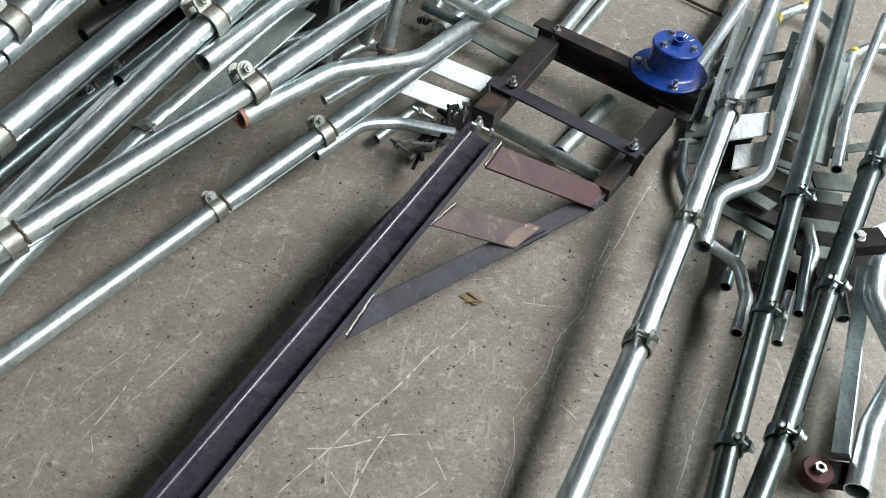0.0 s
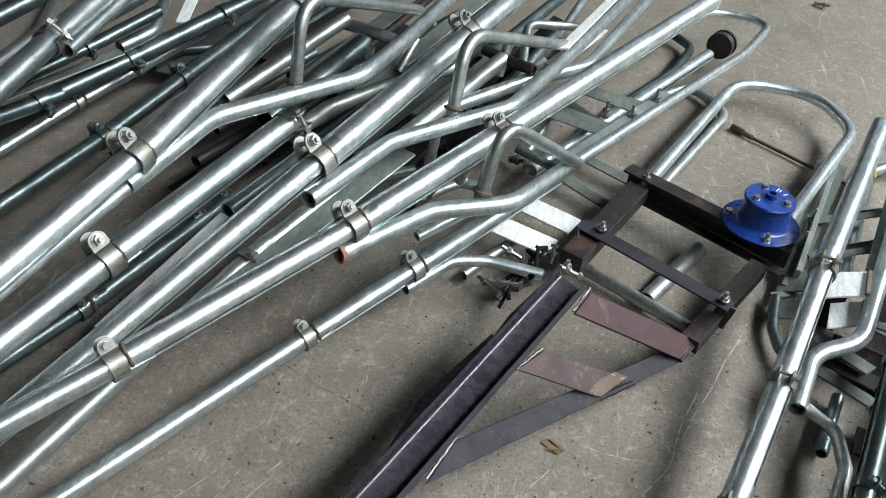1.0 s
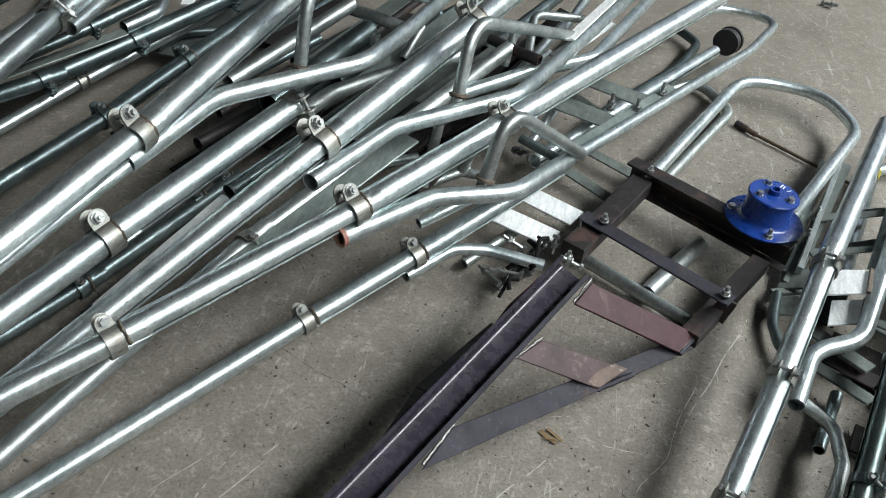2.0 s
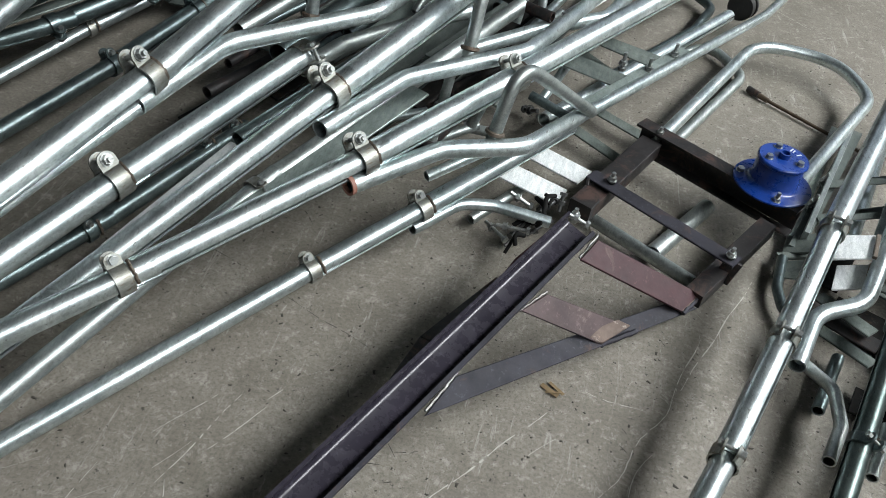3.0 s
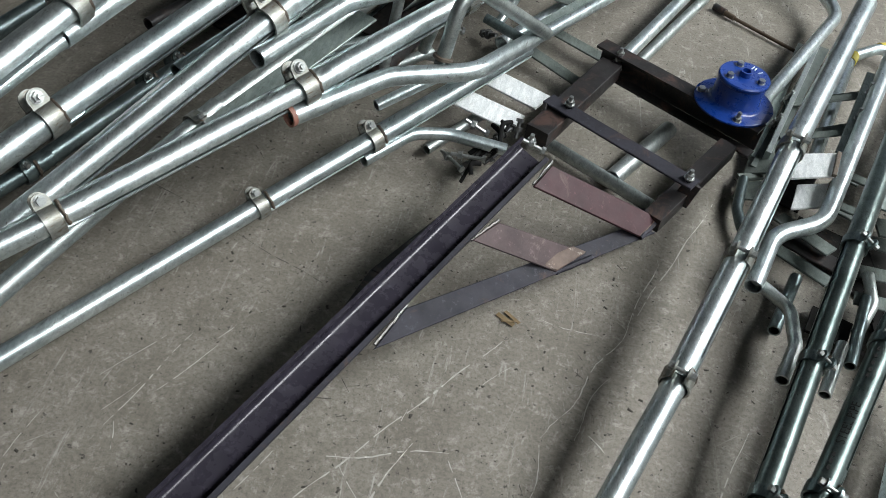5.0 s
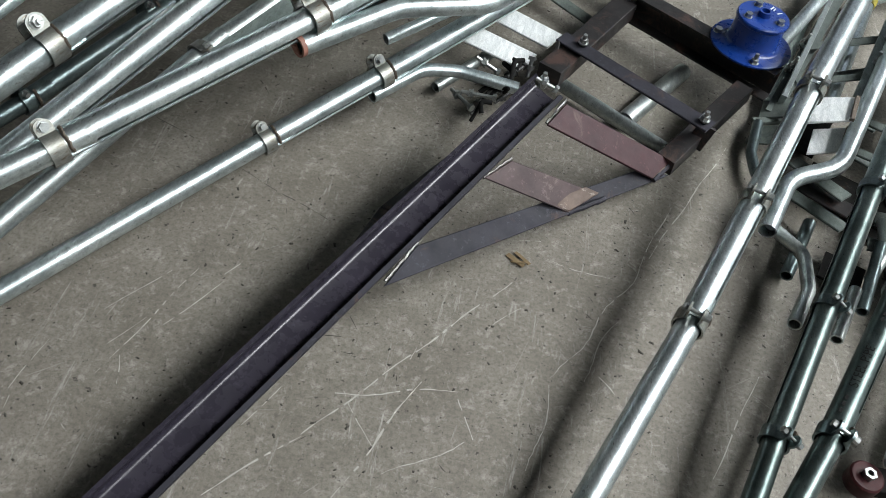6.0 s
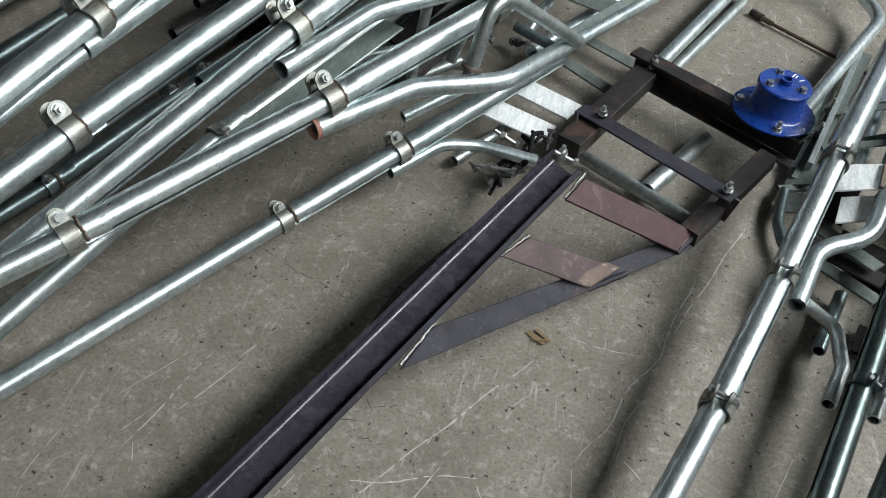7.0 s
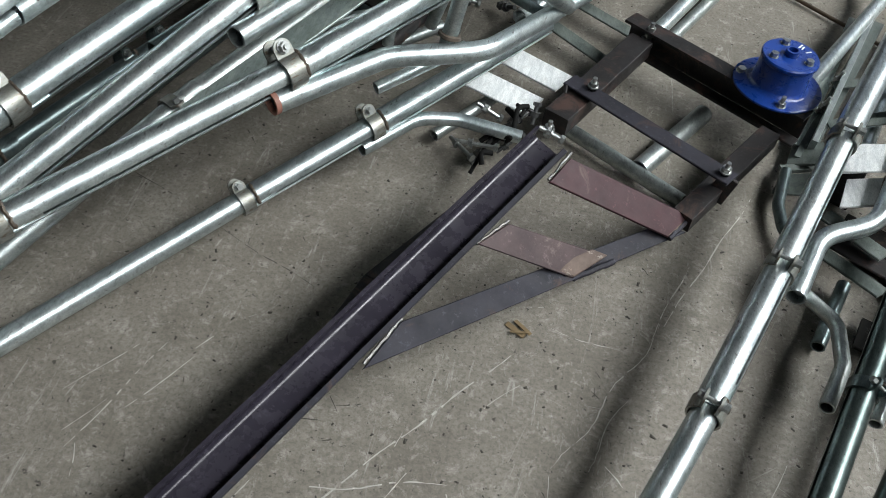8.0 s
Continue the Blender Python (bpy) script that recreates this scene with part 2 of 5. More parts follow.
def tube_bm(path, r, wall=0.003, slit=None, sides=22):
    """A hollow tube; slit: (degrees from the top towards the tube's right side, width) of a lengthwise cut."""
    if slit:
        a0 = radians(slit[0]) + slit[1] / (2 * r)
        a1 = radians(slit[0]) - slit[1] / (2 * r) + 2 * math.pi
        ang = [a0 + (a1 - a0) * i / sides for i in range(sides + 1)]
        prof = [(r * math.sin(a), r * math.cos(a)) for a in ang]
        prof += [((r - wall) * math.sin(a), (r - wall) * math.cos(a)) for a in reversed(ang)]
        bm, rings = sweep(prof, path)
        k, m = len(prof), sides + 1
        for ring in (rings[0], rings[-1]):
            for i in range(m - 1):
                bm.faces.new((ring[i], ring[i + 1], ring[k - 2 - i], ring[k - 1 - i]))
    else:
        ang = [2 * math.pi * i / sides for i in range(sides)]
        bm, outer = sweep([(r * math.sin(a), r * math.cos(a)) for a in ang], path)
        _, inner = sweep([((r - wall) * math.sin(a), (r - wall) * math.cos(a)) for a in reversed(ang)], path, bm)
        for j in (0, -1):
            o, q = outer[j], inner[j][::-1]
            for i in range(sides):
                bm.faces.new((o[i], o[(i + 1) % sides], q[(i + 1) % sides], q[i]))
    bmesh.ops.recalc_face_normals(bm, faces=bm.faces[:])
    return bm


def solid_bm(profile, path):
    bm, rings = sweep(profile, path)
    bm.faces.new(rings[0])
    bm.faces.new(rings[-1][::-1])
    bmesh.ops.recalc_face_normals(bm, faces=bm.faces[:])
    return bm


def rect(w, h, c=0.0015):
    """A flat or square bar's outline with small chamfers."""
    x, y = w / 2, h / 2
    c = min(c, 0.3 * w, 0.3 * h)
    return [(-x + c, -y), (x - c, -y), (x, -y + c), (x, y - c), (x - c, y), (-x + c, y), (-x, y - c), (-x, -y + c)]


def angle_outline(w, h, t):
    """An angle iron's outline: top flange and a web at its left."""
    return [(0, 0), (w, 0), (w, -t), (t + 0.002, -t), (t, -t - 0.002), (t, -h), (0, -h)]


def channel_outline(w, h, t, r=0.011, rise=0.0):
    """A channel that is open upwards, its right flange's upper outer edge at the origin; its left flange may stand higher."""
    out = [(-0.0008, 0), (-t, 0)]
    out += [(-t - r + r * math.cos(radians(a)), -h + t + r - r * math.sin(radians(a))) for a in (0, 22, 45, 68, 90)]
    out += [(-w + t + r - r * math.sin(radians(a)), -h + t + r - r * math.cos(radians(a))) for a in (0, 22, 45, 68, 90)]
    out += [(-w + t, rise), (-w, rise), (-w, -h), (0, -h), (0, -0.0008)]
    return out


def bar_bm(a, b, w, h, roll=0.0):
    """A straight bar of rectangular section from a to b; roll in degrees about its length."""
    c, s = math.cos(radians(roll)), math.sin(radians(roll))
    prof = [(x * c - y * s, x * s + y * c) for x, y in rect(w, h)]
    return solid_bm(prof, [Vector(a), Vector(b)])


def plate_bm(corners, thick):
    """A flat plate from four corners of its upper face."""
    up = [Vector(c) for c in corners]
    n = (up[1] - up[0]).cross(up[3] - up[0]).normalized()
    n = n if n.z > 0 else -n
    bm = bmesh.new()
    top = [bm.verts.new(p) for p in up]
    low = [bm.verts.new(p - n * thick) for p in up]
    for i in range(4):
        bm.faces.new((top[i], top[(i + 1) % 4], low[(i + 1) % 4], low[i]))
    bm.faces.new(top)
    bm.faces.new(low)
    bmesh.ops.recalc_face_normals(bm, faces=bm.faces[:])
    bmesh.ops.bevel(bm, geom=bm.edges[:], offset=0.0012, segments=1, affect="EDGES")
    return bm


def disc_ring(bm, m, r, z0, z1, sides=20, r_top=None):
    """A capped cylinder or cone along the z of m."""
    r_top = r if r_top is None else r_top
    lo = [bm.verts.new(m @ Vector((r * math.cos(2 * math.pi * i / sides), r * math.sin(2 * math.pi * i / sides), z0))) for i in range(sides)]
    hi = [bm.verts.new(m @ Vector((r_top * math.cos(2 * math.pi * i / sides), r_top * math.sin(2 * math.pi * i / sides), z1))) for i in range(sides)]
    for i in range(sides):
        bm.faces.new((lo[i], lo[(i + 1) % sides], hi[(i + 1) % sides], hi[i]))
    bm.faces.new(lo[::-1])
    bm.faces.new(hi)
    return bm


def lathe_bm(profile, sides=40):
    bm = bmesh.new()
    rings = [[bm.verts.new((r * math.cos(2 * math.pi * i / sides), r * math.sin(2 * math.pi * i / sides), z)) for i in range(sides)] for r, z in profile]
    for r0, r1 in zip(rings, rings[1:]):
        for i in range(sides):
            bm.faces.new((r0[i], r0[(i + 1) % sides], r1[(i + 1) % sides], r1[i]))
    bm.faces.new(rings[0][::-1])
    bm.faces.new(rings[-1])
    bmesh.ops.recalc_face_normals(bm, faces=bm.faces[:])
    return bm


def bolt_bm(length, r=0.006, head=0.0105, nut_at=None):
    """A hex bolt along z, its head under z = 0, with a washer and a nut."""
    bm = bmesh.new()
    one = Matrix()
    disc_ring(bm, one, head, -0.008, 0, 6)
    disc_ring(bm, one, r, 0, length, 12)
    if nut_at is not None:
        disc_ring(bm, one, head * 1.25, nut_at - 0.002, nut_at, 16)
        disc_ring(bm, one, head, nut_at, nut_at + 0.009, 6)
    bmesh.ops.recalc_face_normals(bm, faces=bm.faces[:])
    return bm


def axis_matrix(at, direction, tilt=0.0):
    """Local y along the direction, local z as near to upright as can be, then tilted about y (degrees, to the right)."""
    y = Vector(direction).normalized()
    x = y.cross(Vector((0, 0, 1))).normalized()
    z = x.cross(y)
    m = Matrix((x, y, z)).transposed().to_4x4()
    m.translation = at
    return m @ Matrix.Rotation(radians(tilt), 4, "Y")


CLAMP_MESHES = {}


def clamp_meshes(r):
    """A pipe clamp: a split band with two lugs, and the bolt that draws them together."""
    key = round(r, 4)
    if key not in CLAMP_MESHES:
        k = (r / 0.030) ** 1.5
        half, t, lug = 0.0190 * k, 0.0042, 0.0145 * k
        a0 = math.asin(lug / (r + t))
        ang = [a0 + (2 * math.pi - 2 * a0) * i / 26 for i in range(27)]
        bm = bmesh.new()
        loops = []
        for rad, y in ((r + t, -half), (r + t, half), (r + 0.0006, half), (r + 0.0006, -half)):
            loops.append([bm.verts.new((rad * math.sin(a), y, rad * math.cos(a))) for a in ang])
        for i in range(4):
            l0, l1 = loops[i], loops[(i + 1) % 4]
            for j in range(26):
                bm.faces.new((l0[j], l1[j], l1[j + 1], l0[j + 1]))
        for s in (-1, 1):
            top = r + 0.0145 * k
            outline = [(-half, r - 0.003), (half, r - 0.003), (half, top)]
            outline += [(half * math.cos(radians(a)), top + 0.9 * half * math.sin(radians(a))) for a in (25, 50, 75, 105, 130, 155)]
            outline += [(-half, top)]
            x0, x1 = s * lug, s * (lug + t)
            f0 = [bm.verts.new((x0, y, z)) for y, z in outline]
            f1 = [bm.verts.new((x1, y, z)) for y, z in outline]
            n = len(outline)
            for i in range(n):
                bm.faces.new((f0[i], f0[(i + 1) % n], f1[(i + 1) % n], f1[i]))
            bm.faces.new(f0)
            bm.faces.new(f1)
        bmesh.ops.recalc_face_normals(bm, faces=bm.faces[:])
        bolt = bolt_bm(0.056 * k, 0.0052 * k, 0.0100 * k, lug * 2 + 2 * t + 0.003)
        bolt.transform(Matrix.Translation((-lug - t - 0.001, 0, r + 0.0155 * k)) @ Matrix.Rotation(radians(90), 4, "Y"))
        bolt_mesh = mesh_from(bolt, "bolt", BOLT)
        made = {}
        for mat in (CLAMP_STEEL, GALV_DARK):
            made[mat.name] = mesh_from(bm.copy(), "clamp", mat)
        bm.free()
        CLAMP_MESHES[key] = (made, bolt_mesh)
    return CLAMP_MESHES[key]


def clamp(parent, at, direction, r, tilt=0.0, mat=None, weld=True, flip=1):
    made, bolt = clamp_meshes(r)
    m = axis_matrix(at, Vector(direction) * flip, tilt)
    c = part_of("clamp", made[(GALV_DARK if mat in (GALV_DARK, GALV_GREEN) else CLAMP_STEEL).name], m, parent, "welded pipe clamp with two bolted lugs")
    b = new("bolt", bolt)
    b.parent = c
    if weld:
        k = weld_ring(r + 0.003, 0.0045)
        w = new("weld_bead", k)
        w.parent = c
        w.matrix_basis = Matrix.Translation((0, 0.019, 0))
    return c


WELDS = {}


def weld_ring(r, thick):
    """A lumpy bead that runs along a lower quarter of a tube."""
    key = (round(r, 4), thick)
    if key not in WELDS:
        rng = random.Random(5)
        path = []
        for i in range(15):
            a = radians(25 + 7 * i)
            rad = r + rng.uniform(-0.0008, 0.0012)
            path.append(Vector((rad * math.sin(a), rng.uniform(-0.0015, 0.0015), rad * math.cos(a))))
        prof = [(thick * 0.7 * math.sin(radians(60 * i)), thick * 0.7 * math.cos(radians(60 * i))) for i in range(6)]
        WELDS[key] = mesh_from(solid_bm(prof, path), "weld_bead", WELD)
    return WELDS[key]


def weld_collar(parent, at, direction, r, thick=0.006):
    """A bead all round a tube's foot."""
    rng = random.Random(int(1000 * abs(at[0]) + 7))
    d = Vector(direction).normalized()
    x = d.orthogonal().normalized()
    y = d.cross(x)
    path = [Vector(at) + (x * math.cos(a) + y * math.sin(a)) * (r + rng.uniform(-0.001, 0.0015)) for a in [2 * math.pi * i / 20 for i in range(21)]]
    prof = [(thick * math.sin(radians(60 * i)), thick * math.cos(radians(60 * i))) for i in range(6)]
    return part("weld_bead", solid_bm(prof, path), WELD, parent, "burnt brown weld bead")


def pole(label, stages, clamps, mat=None, slits=(), parent=None, group="telescopic steel poles", name="telescopic_pole", back=0.45):
    """A telescopic pole. stages: (from, to, radius), thin to thick; clamps: (point, radius, tilt)."""
    mat = mat or GALV
    base = Vector(stages[0][0])
    th = parent or thing(name, base, label, "pole", group)
    d = Vector(stages[-1][1]) - base
    for i, (a, b, r) in enumerate(stages):
        a, b = Vector(a), Vector(b)
        u = (b - a).normalized()
        nm = "inner_tube" if i == 0 and len(stages) > 1 else "outer_tube"
        sl = slits[i] if i < len(slits) else None
        ext = 0.0 if i == len(stages) - 1 else 0.06
        if i == 0:
            a = a - u * back
        part(nm, tube_bm([a, a.lerp(b, 0.5), b + u * ext], r, 0.003, sl), mat, th)
    for c in clamps:
        at, r = Vector(c[0]), c[1]
        k = min(stages, key=lambda s: abs((Vector(s[0]) - at).length))
        clamp(th, at, Vector(k[1]) - Vector(k[0]), r, c[2] if len(c) > 2 else 0.0, c[3] if len(c) > 3 else mat, True)
    return th


def bent_tube(name, label, pts, r, radius, mat=None, parent=None, category="tube", group="", red_end=False, steps=8):
    mat = mat or GALV
    path = bend(pts, radius, steps)
    th = parent or thing(name, Vector(pts[0]), label, category, group)
    part("tube" if parent is None else name, tube_bm(path, r), mat, th, label if parent is not None else "")
    if red_end:
        u = (path[1] - path[0]).normalized()
        part("end_band", tube_bm([path[0] - u * 0.001, path[0] + u * 0.008], r + 0.0005, 0.0045), RED_EDGE, th, "rust-red tube end")
    return th


def straight_tube(label, a, b, r, mat=None, group="loose steel tubes", name="steel_tube"):
    th = thing(name, Vector(a), label, "tube", group)
    part("tube", tube_bm([Vector(a), Vector(a).lerp(Vector(b), 0.5), Vector(b)], r), mat or GALV, th)
    return th


def flat_bar(label, a, b, w, h, mat, roll=0.0, name="flat_bar", parent=None, group="flat steel bars"):
    bm = bar_bm(a, b, w, h, roll)
    if parent is not None:
        return part(name, bm, mat, parent, label, False)
    ob = new(name, mesh_from(bm, name, mat, False))
    return tagged(ob, label, "metal bar", group)


def hoop(parent, a, b, c, r_side):
    """A small bent tube that stands on a side tube, with a weld bead round its foot."""
    bent_tube("hoop", "bent tube hoop welded to the side tube", [a, b, c], 0.0150, 0.080, GALV_OLD, parent)
    d = (Vector(b) - Vector(a)).normalized()
    weld_collar(parent, Vector(a) + d * (r_side + 0.003), d, 0.0172, 0.0052)


# ---- the hall ----
def box_ob(name, x0, x1, y0, y1, z0, z1, mat, label, category):
    bm = bmesh.new()
    bmesh.ops.create_cube(bm, size=1, matrix=Matrix.LocRotScale(((x0 + x1) / 2, (y0 + y1) / 2, (z0 + z1) / 2), None, (x1 - x0, y1 - y0, z1 - z0)))
    bm.transform(HALL)
    return tagged(new(name, mesh_from(bm, name, mat, False)), label, category, kind="structure")


def floor():
    bm = bmesh.new()
    bmesh.ops.create_grid(bm, x_segments=60, y_segments=60, size=0.5, matrix=HALL @ Matrix.LocRotScale((0, 1.5, 0), None, (14.6, 15.6, 1)))
    for v in bm.verts:
        far = max(0, (v.co - Vector((0, 1.2, 0))).length - 4)
        v.co.z = -0.004 + 0.003 * noise.noise(v.co * 0.7) if far > 0 else 0.0
    ob = new("floor", mesh_from(bm, "floor", CONCRETE))
    return tagged(ob, "worn grey-brown concrete workshop floor with scratches", "floor", kind="structure")


floor_ob = floor()
X0, X1, Y0, Y1, ZR = -7.0, 7.0, -6.0, 9.0, 5.5
box_ob("wall_west", X0 - 0.2, X0, Y0 - 0.2, Y1 + 0.2, -0.1, ZR, WALLPAINT, "plain grey rendered workshop wall", "wall")
box_ob("wall_east", X1, X1 + 0.2, Y0 - 0.2, Y1 + 0.2, -0.1, ZR, WALLPAINT, "plain grey rendered workshop wall", "wall")
box_ob("wall_north_1", X0, FAR_OPENING[0], Y1, Y1 + 0.2, -0.1, ZR, WALLPAINT, "plain grey wall beside the far opening", "wall")
box_ob("wall_north_2", FAR_OPENING[1], X1, Y1, Y1 + 0.2, -0.1, ZR, WALLPAINT, "plain grey wall beside the far opening", "wall")
box_ob("wall_north_3", FAR_OPENING[0], FAR_OPENING[1], Y1, Y1 + 0.2, -0.1, FAR_OPENING[2], WALLPAINT, "plain grey wall under the far opening", "wall")
box_ob("wall_north_4", FAR_OPENING[0], FAR_OPENING[1], Y1, Y1 + 0.2, FAR_OPENING[3], ZR, WALLPAINT, "plain grey wall above the far opening", "wall")
box_ob("wall_south", X0, X1, Y0 - 0.2, Y0, -0.1, ZR, WALLPAINT, "plain grey rendered workshop wall", "wall")
box_ob("ceiling_1", X0 - 0.2, SKYLIGHT[0], Y0 - 0.2, Y1 + 0.2, ZR, ZR + 0.1, ROOF, "grey sheet roof", "ceiling")
box_ob("ceiling_2", SKYLIGHT[1], X1 + 0.2, Y0 - 0.2, Y1 + 0.2, ZR, ZR + 0.1, ROOF, "grey sheet roof", "ceiling")
box_ob("ceiling_3", SKYLIGHT[0], SKYLIGHT[1], Y0 - 0.2, SKYLIGHT[2], ZR, ZR + 0.1, ROOF, "grey sheet roof", "ceiling")
box_ob("ceiling_4", SKYLIGHT[0], SKYLIGHT[1], SKYLIGHT[3], Y1 + 0.2, ZR, ZR + 0.1, ROOF, "grey sheet roof", "ceiling")

# ---- the tow frame with its beam ----
BEAM_A, BEAM_B = Vector((-0.129, 0.865, 0.163)), Vector((0.112, 1.358, 0.226))   # upper edge of the right flange
u = (BEAM_B - BEAM_A).normalized()
tow = thing("tow_hitch", BEAM_A, "dark purple primed steel channel tow beam with maroon gusset plates", "tow hitch")
shift = u.cross(Vector((0, 0, 1))).normalized() * -0.006
axis0, axis1 = BEAM_A - u * 0.75 + shift, BEAM_B + u * 0.012 + shift
lean = Matrix.Rotation(radians(-15), 2)          # the channel leans to its right
outline = [tuple(lean @ Vector(p)) for p in channel_outline(0.070, 0.030, 0.006, 0.010, 0.004)]
part("beam", solid_bm(outline, [axis0, axis1]), BEAMPAINT, tow, "dark purple primed steel channel, open upwards")
# separate strip on the right flange stands in for its lit edge
edge = [tuple(lean @ Vector((x, y))) for x, y in ((-0.007, 0.0005), (-0.006, 0.0022), (0.0015, 0.0022), (0.003, 0.0008), (0.003, -0.007), (0.0006, -0.007))]
part("flange_edge", solid_bm(edge, [axis0, axis1]), BRACE, tow, "grey strip standing in for the lit flange edge")
# braces and gussets run from the beam down to the frame
part("brace", plate_bm([(-0.085, 0.976, 0.150), (0.337, 1.423, 0.058), (0.387, 1.424, 0.045), (-0.119, 0.880, 0.140)], 0.007), BRACE, tow, "blue-grey mill steel flat brace")
part("brace", plate_bm([(-0.203, 0.939, 0.130), (-0.178, 1.081, 0.110), (-0.102, 1.060, 0.110), (-0.131, 0.919, 0.130)], 0.007), BLACKSTEEL, tow, "black flat brace")
part("brace", plate_bm([(-0.177, 1.082, 0.110), (-0.066, 1.330, 0.080), (0.007, 1.284, 0.080), (-0.101, 1.064, 0.110)], 0.007), BLACKSTEEL, tow, "black flat brace")
part("gusset", plate_bm([(0.125, 1.378, 0.208), (0.388, 1.450, 0.066), (0.350, 1.382, 0.062), (0.096, 1.309, 0.203)], 0.006), MAROON, tow, "maroon primed gusset plate")
part("gusset", plate_bm([(0.044, 1.194, 0.195), (0.231, 1.268, 0.092), (0.177, 1.201, 0.088), (0.002, 1.137, 0.190)], 0.006), MAROON_WORN, tow, "maroon primed gusset plate with rust")
part("gusset", plate_bm([(-0.036, 1.346, 0.130), (0.017, 1.433, 0.150), (0.054, 1.388, 0.150), (-0.062, 1.272, 0.120)], 0.006), MAROON, tow, "maroon primed gusset plate")


def weld_line(parent, a, b, thick=0.005, mat=None):
    rng = random.Random(int(997 * abs(a[0]) + 31 * abs(a[1])))
    a, b = Vector(a), Vector(b)
    n = max(4, int((b - a).length / 0.008))
    path = [a.lerp(b, i / n) + Vector([rng.uniform(-0.0015, 0.0015) for _ in range(3)]) for i in range(n + 1)]
    prof = [(thick * math.sin(radians(60 * i)), thick * math.cos(radians(60 * i))) for i in range(6)]
    return part("weld_bead", solid_bm(prof, path), mat or WELD, parent, "lumpy weld bead")


weld_line(tow, (0.124, 1.404, 0.200), (0.094, 1.323, 0.195), 0.0030, WELD_GREY)
weld_line(tow, (0.041, 1.206, 0.190), (0.000, 1.141, 0.185), 0.0028, WELD_GREY)
weld_line(tow, (-0.086, 0.977, 0.155), (-0.121, 0.886, 0.145), 0.0030, WELD_GREY)
SCORCH = paint_material("scorched_primer", (0.15, 0.105, 0.085), (0.055, 0.033, 0.026), 0.55, 0.1, (0.42, 0.37, 0.33), 0.57)
part("scorched_end", plate_bm([(0.380, 1.453, 0.069), (0.390, 1.451, 0.068), (0.351, 1.382, 0.064), (0.336, 1.385, 0.067)], 0.002), SCORCH, tow, "scorched rusty plate end")
part("scorched_end", plate_bm([(0.200, 1.2580, 0.1125), (0.231, 1.2675, 0.0955), (0.178, 1.2015, 0.0915), (0.128, 1.187, 0.1165)], 0.002), SCORCH, tow, "scorched rusty plate end")
weld_line(tow, (0.389, 1.451, 0.062), (0.349, 1.382, 0.060), 0.006, BRACE)
weld_line(tow, (0.244, 1.264, 0.085), (0.176, 1.205, 0.082), 0.006, BRACE)

# ---- the bolted frame of black steel ----
frame_thing = thing("bolted_frame", (0.224, 2.163, 0.000), "black mill steel frame bolted together on the floor", "steel frame")
part("back_rail", solid_bm([(x - 0.023, y) for x, y in angle_outline(0.046, 0.076, 0.007)], [Vector((0.206, 2.004, 0.140)), Vector((0.611, 1.760, 0.140))]), BLACKSTEEL, frame_thing, "black angle iron rail")
part("back_rail", bar_bm((0.207, 1.996, 0.066), (0.610, 1.752, 0.066), 0.034, 0.006), BLACKSTEEL, frame_thing, "black lower flange")
part("side_rail", bar_bm((0.241, 1.951, 0.100), (0.084, 1.603, 0.100), 0.058, 0.044), BLACKSTEEL, frame_thing, "dark maroon-black steel rail")
part("side_rail", bar_bm((0.539, 1.717, 0.095), (0.370, 1.439, 0.060), 0.044, 0.040), BLACKSTEEL, frame_thing, "black steel rail")
part("cross_bar", bar_bm((0.095, 1.718, 0.131), (0.448, 1.507, 0.131), 0.044, 0.006), BRACE, frame_thing, "grey mill steel flat cross bar")
part("end_plate", bar_bm((0.094, 1.708, 0.120), (0.102, 1.659, 0.070), 0.045, 0.008, 70), BLACKSTEEL, frame_thing, "black bent end plate")
part("end_plate", bar_bm((0.446, 1.522, 0.124), (0.434, 1.522, 0.060), 0.040, 0.008, 70), BLACKSTEEL, frame_thing, "black bent end plate")
for at in ((0.147, 1.697, 0.134), (0.431, 1.516, 0.134), (0.257, 1.963, 0.128), (0.075, 1.542, 0.120)):
    b = bolt_bm(0.030, 0.005, 0.0098, 0.0098)
    b.transform(Matrix.Translation(at))
    part("bolt", b, BOLT, frame_thing, "zinc bolt standing up through the bar")

# ---- the blue hub ----
HUB = Vector((0.543, 1.841, 0.141))
hub = thing("wheel_hub", HUB, "blue gloss-painted steel wheel hub resting on the frame corner", "wheel hub")
b = lathe_bm([(0.030, 0.0), (0.095, 0.0), (0.098, 0.002), (0.098, 0.006), (0.095, 0.008), (0.070, 0.009), (0.064, 0.012), (0.0605, 0.018)])
b.transform(Matrix.Translation(HUB))
part("flange", b, BLUE, hub, "round blue flange")
b = lathe_bm([(0.066, 0.007), (0.0605, 0.016), (0.0590, 0.045), (0.0585, 0.070), (0.0615, 0.072), (0.0625, 0.074), (0.0625, 0.080), (0.060, 0.083), (0.016, 0.083)])
b.transform(Matrix.Translation(HUB))
part("barrel", b, BLUE, hub, "blue tapered barrel with a lid")
path = [HUB + Vector((0, 0, 0.081)), HUB + Vector((0, 0, 0.096))]
part("spigot", tube_bm(path, 0.015, 0.005), BLUE, hub, "blue round spigot with a hole")
for a in (105, 205, 330):
    a = radians(a)
    b = bolt_bm(0.007, 0.0045, 0.0085, 0.0005)
    b.transform(Matrix.Translation(HUB + Vector((0.042 * math.cos(a), 0.042 * math.sin(a), 0.083))))
    part("bolt", b, BOLT, hub, "zinc bolt")
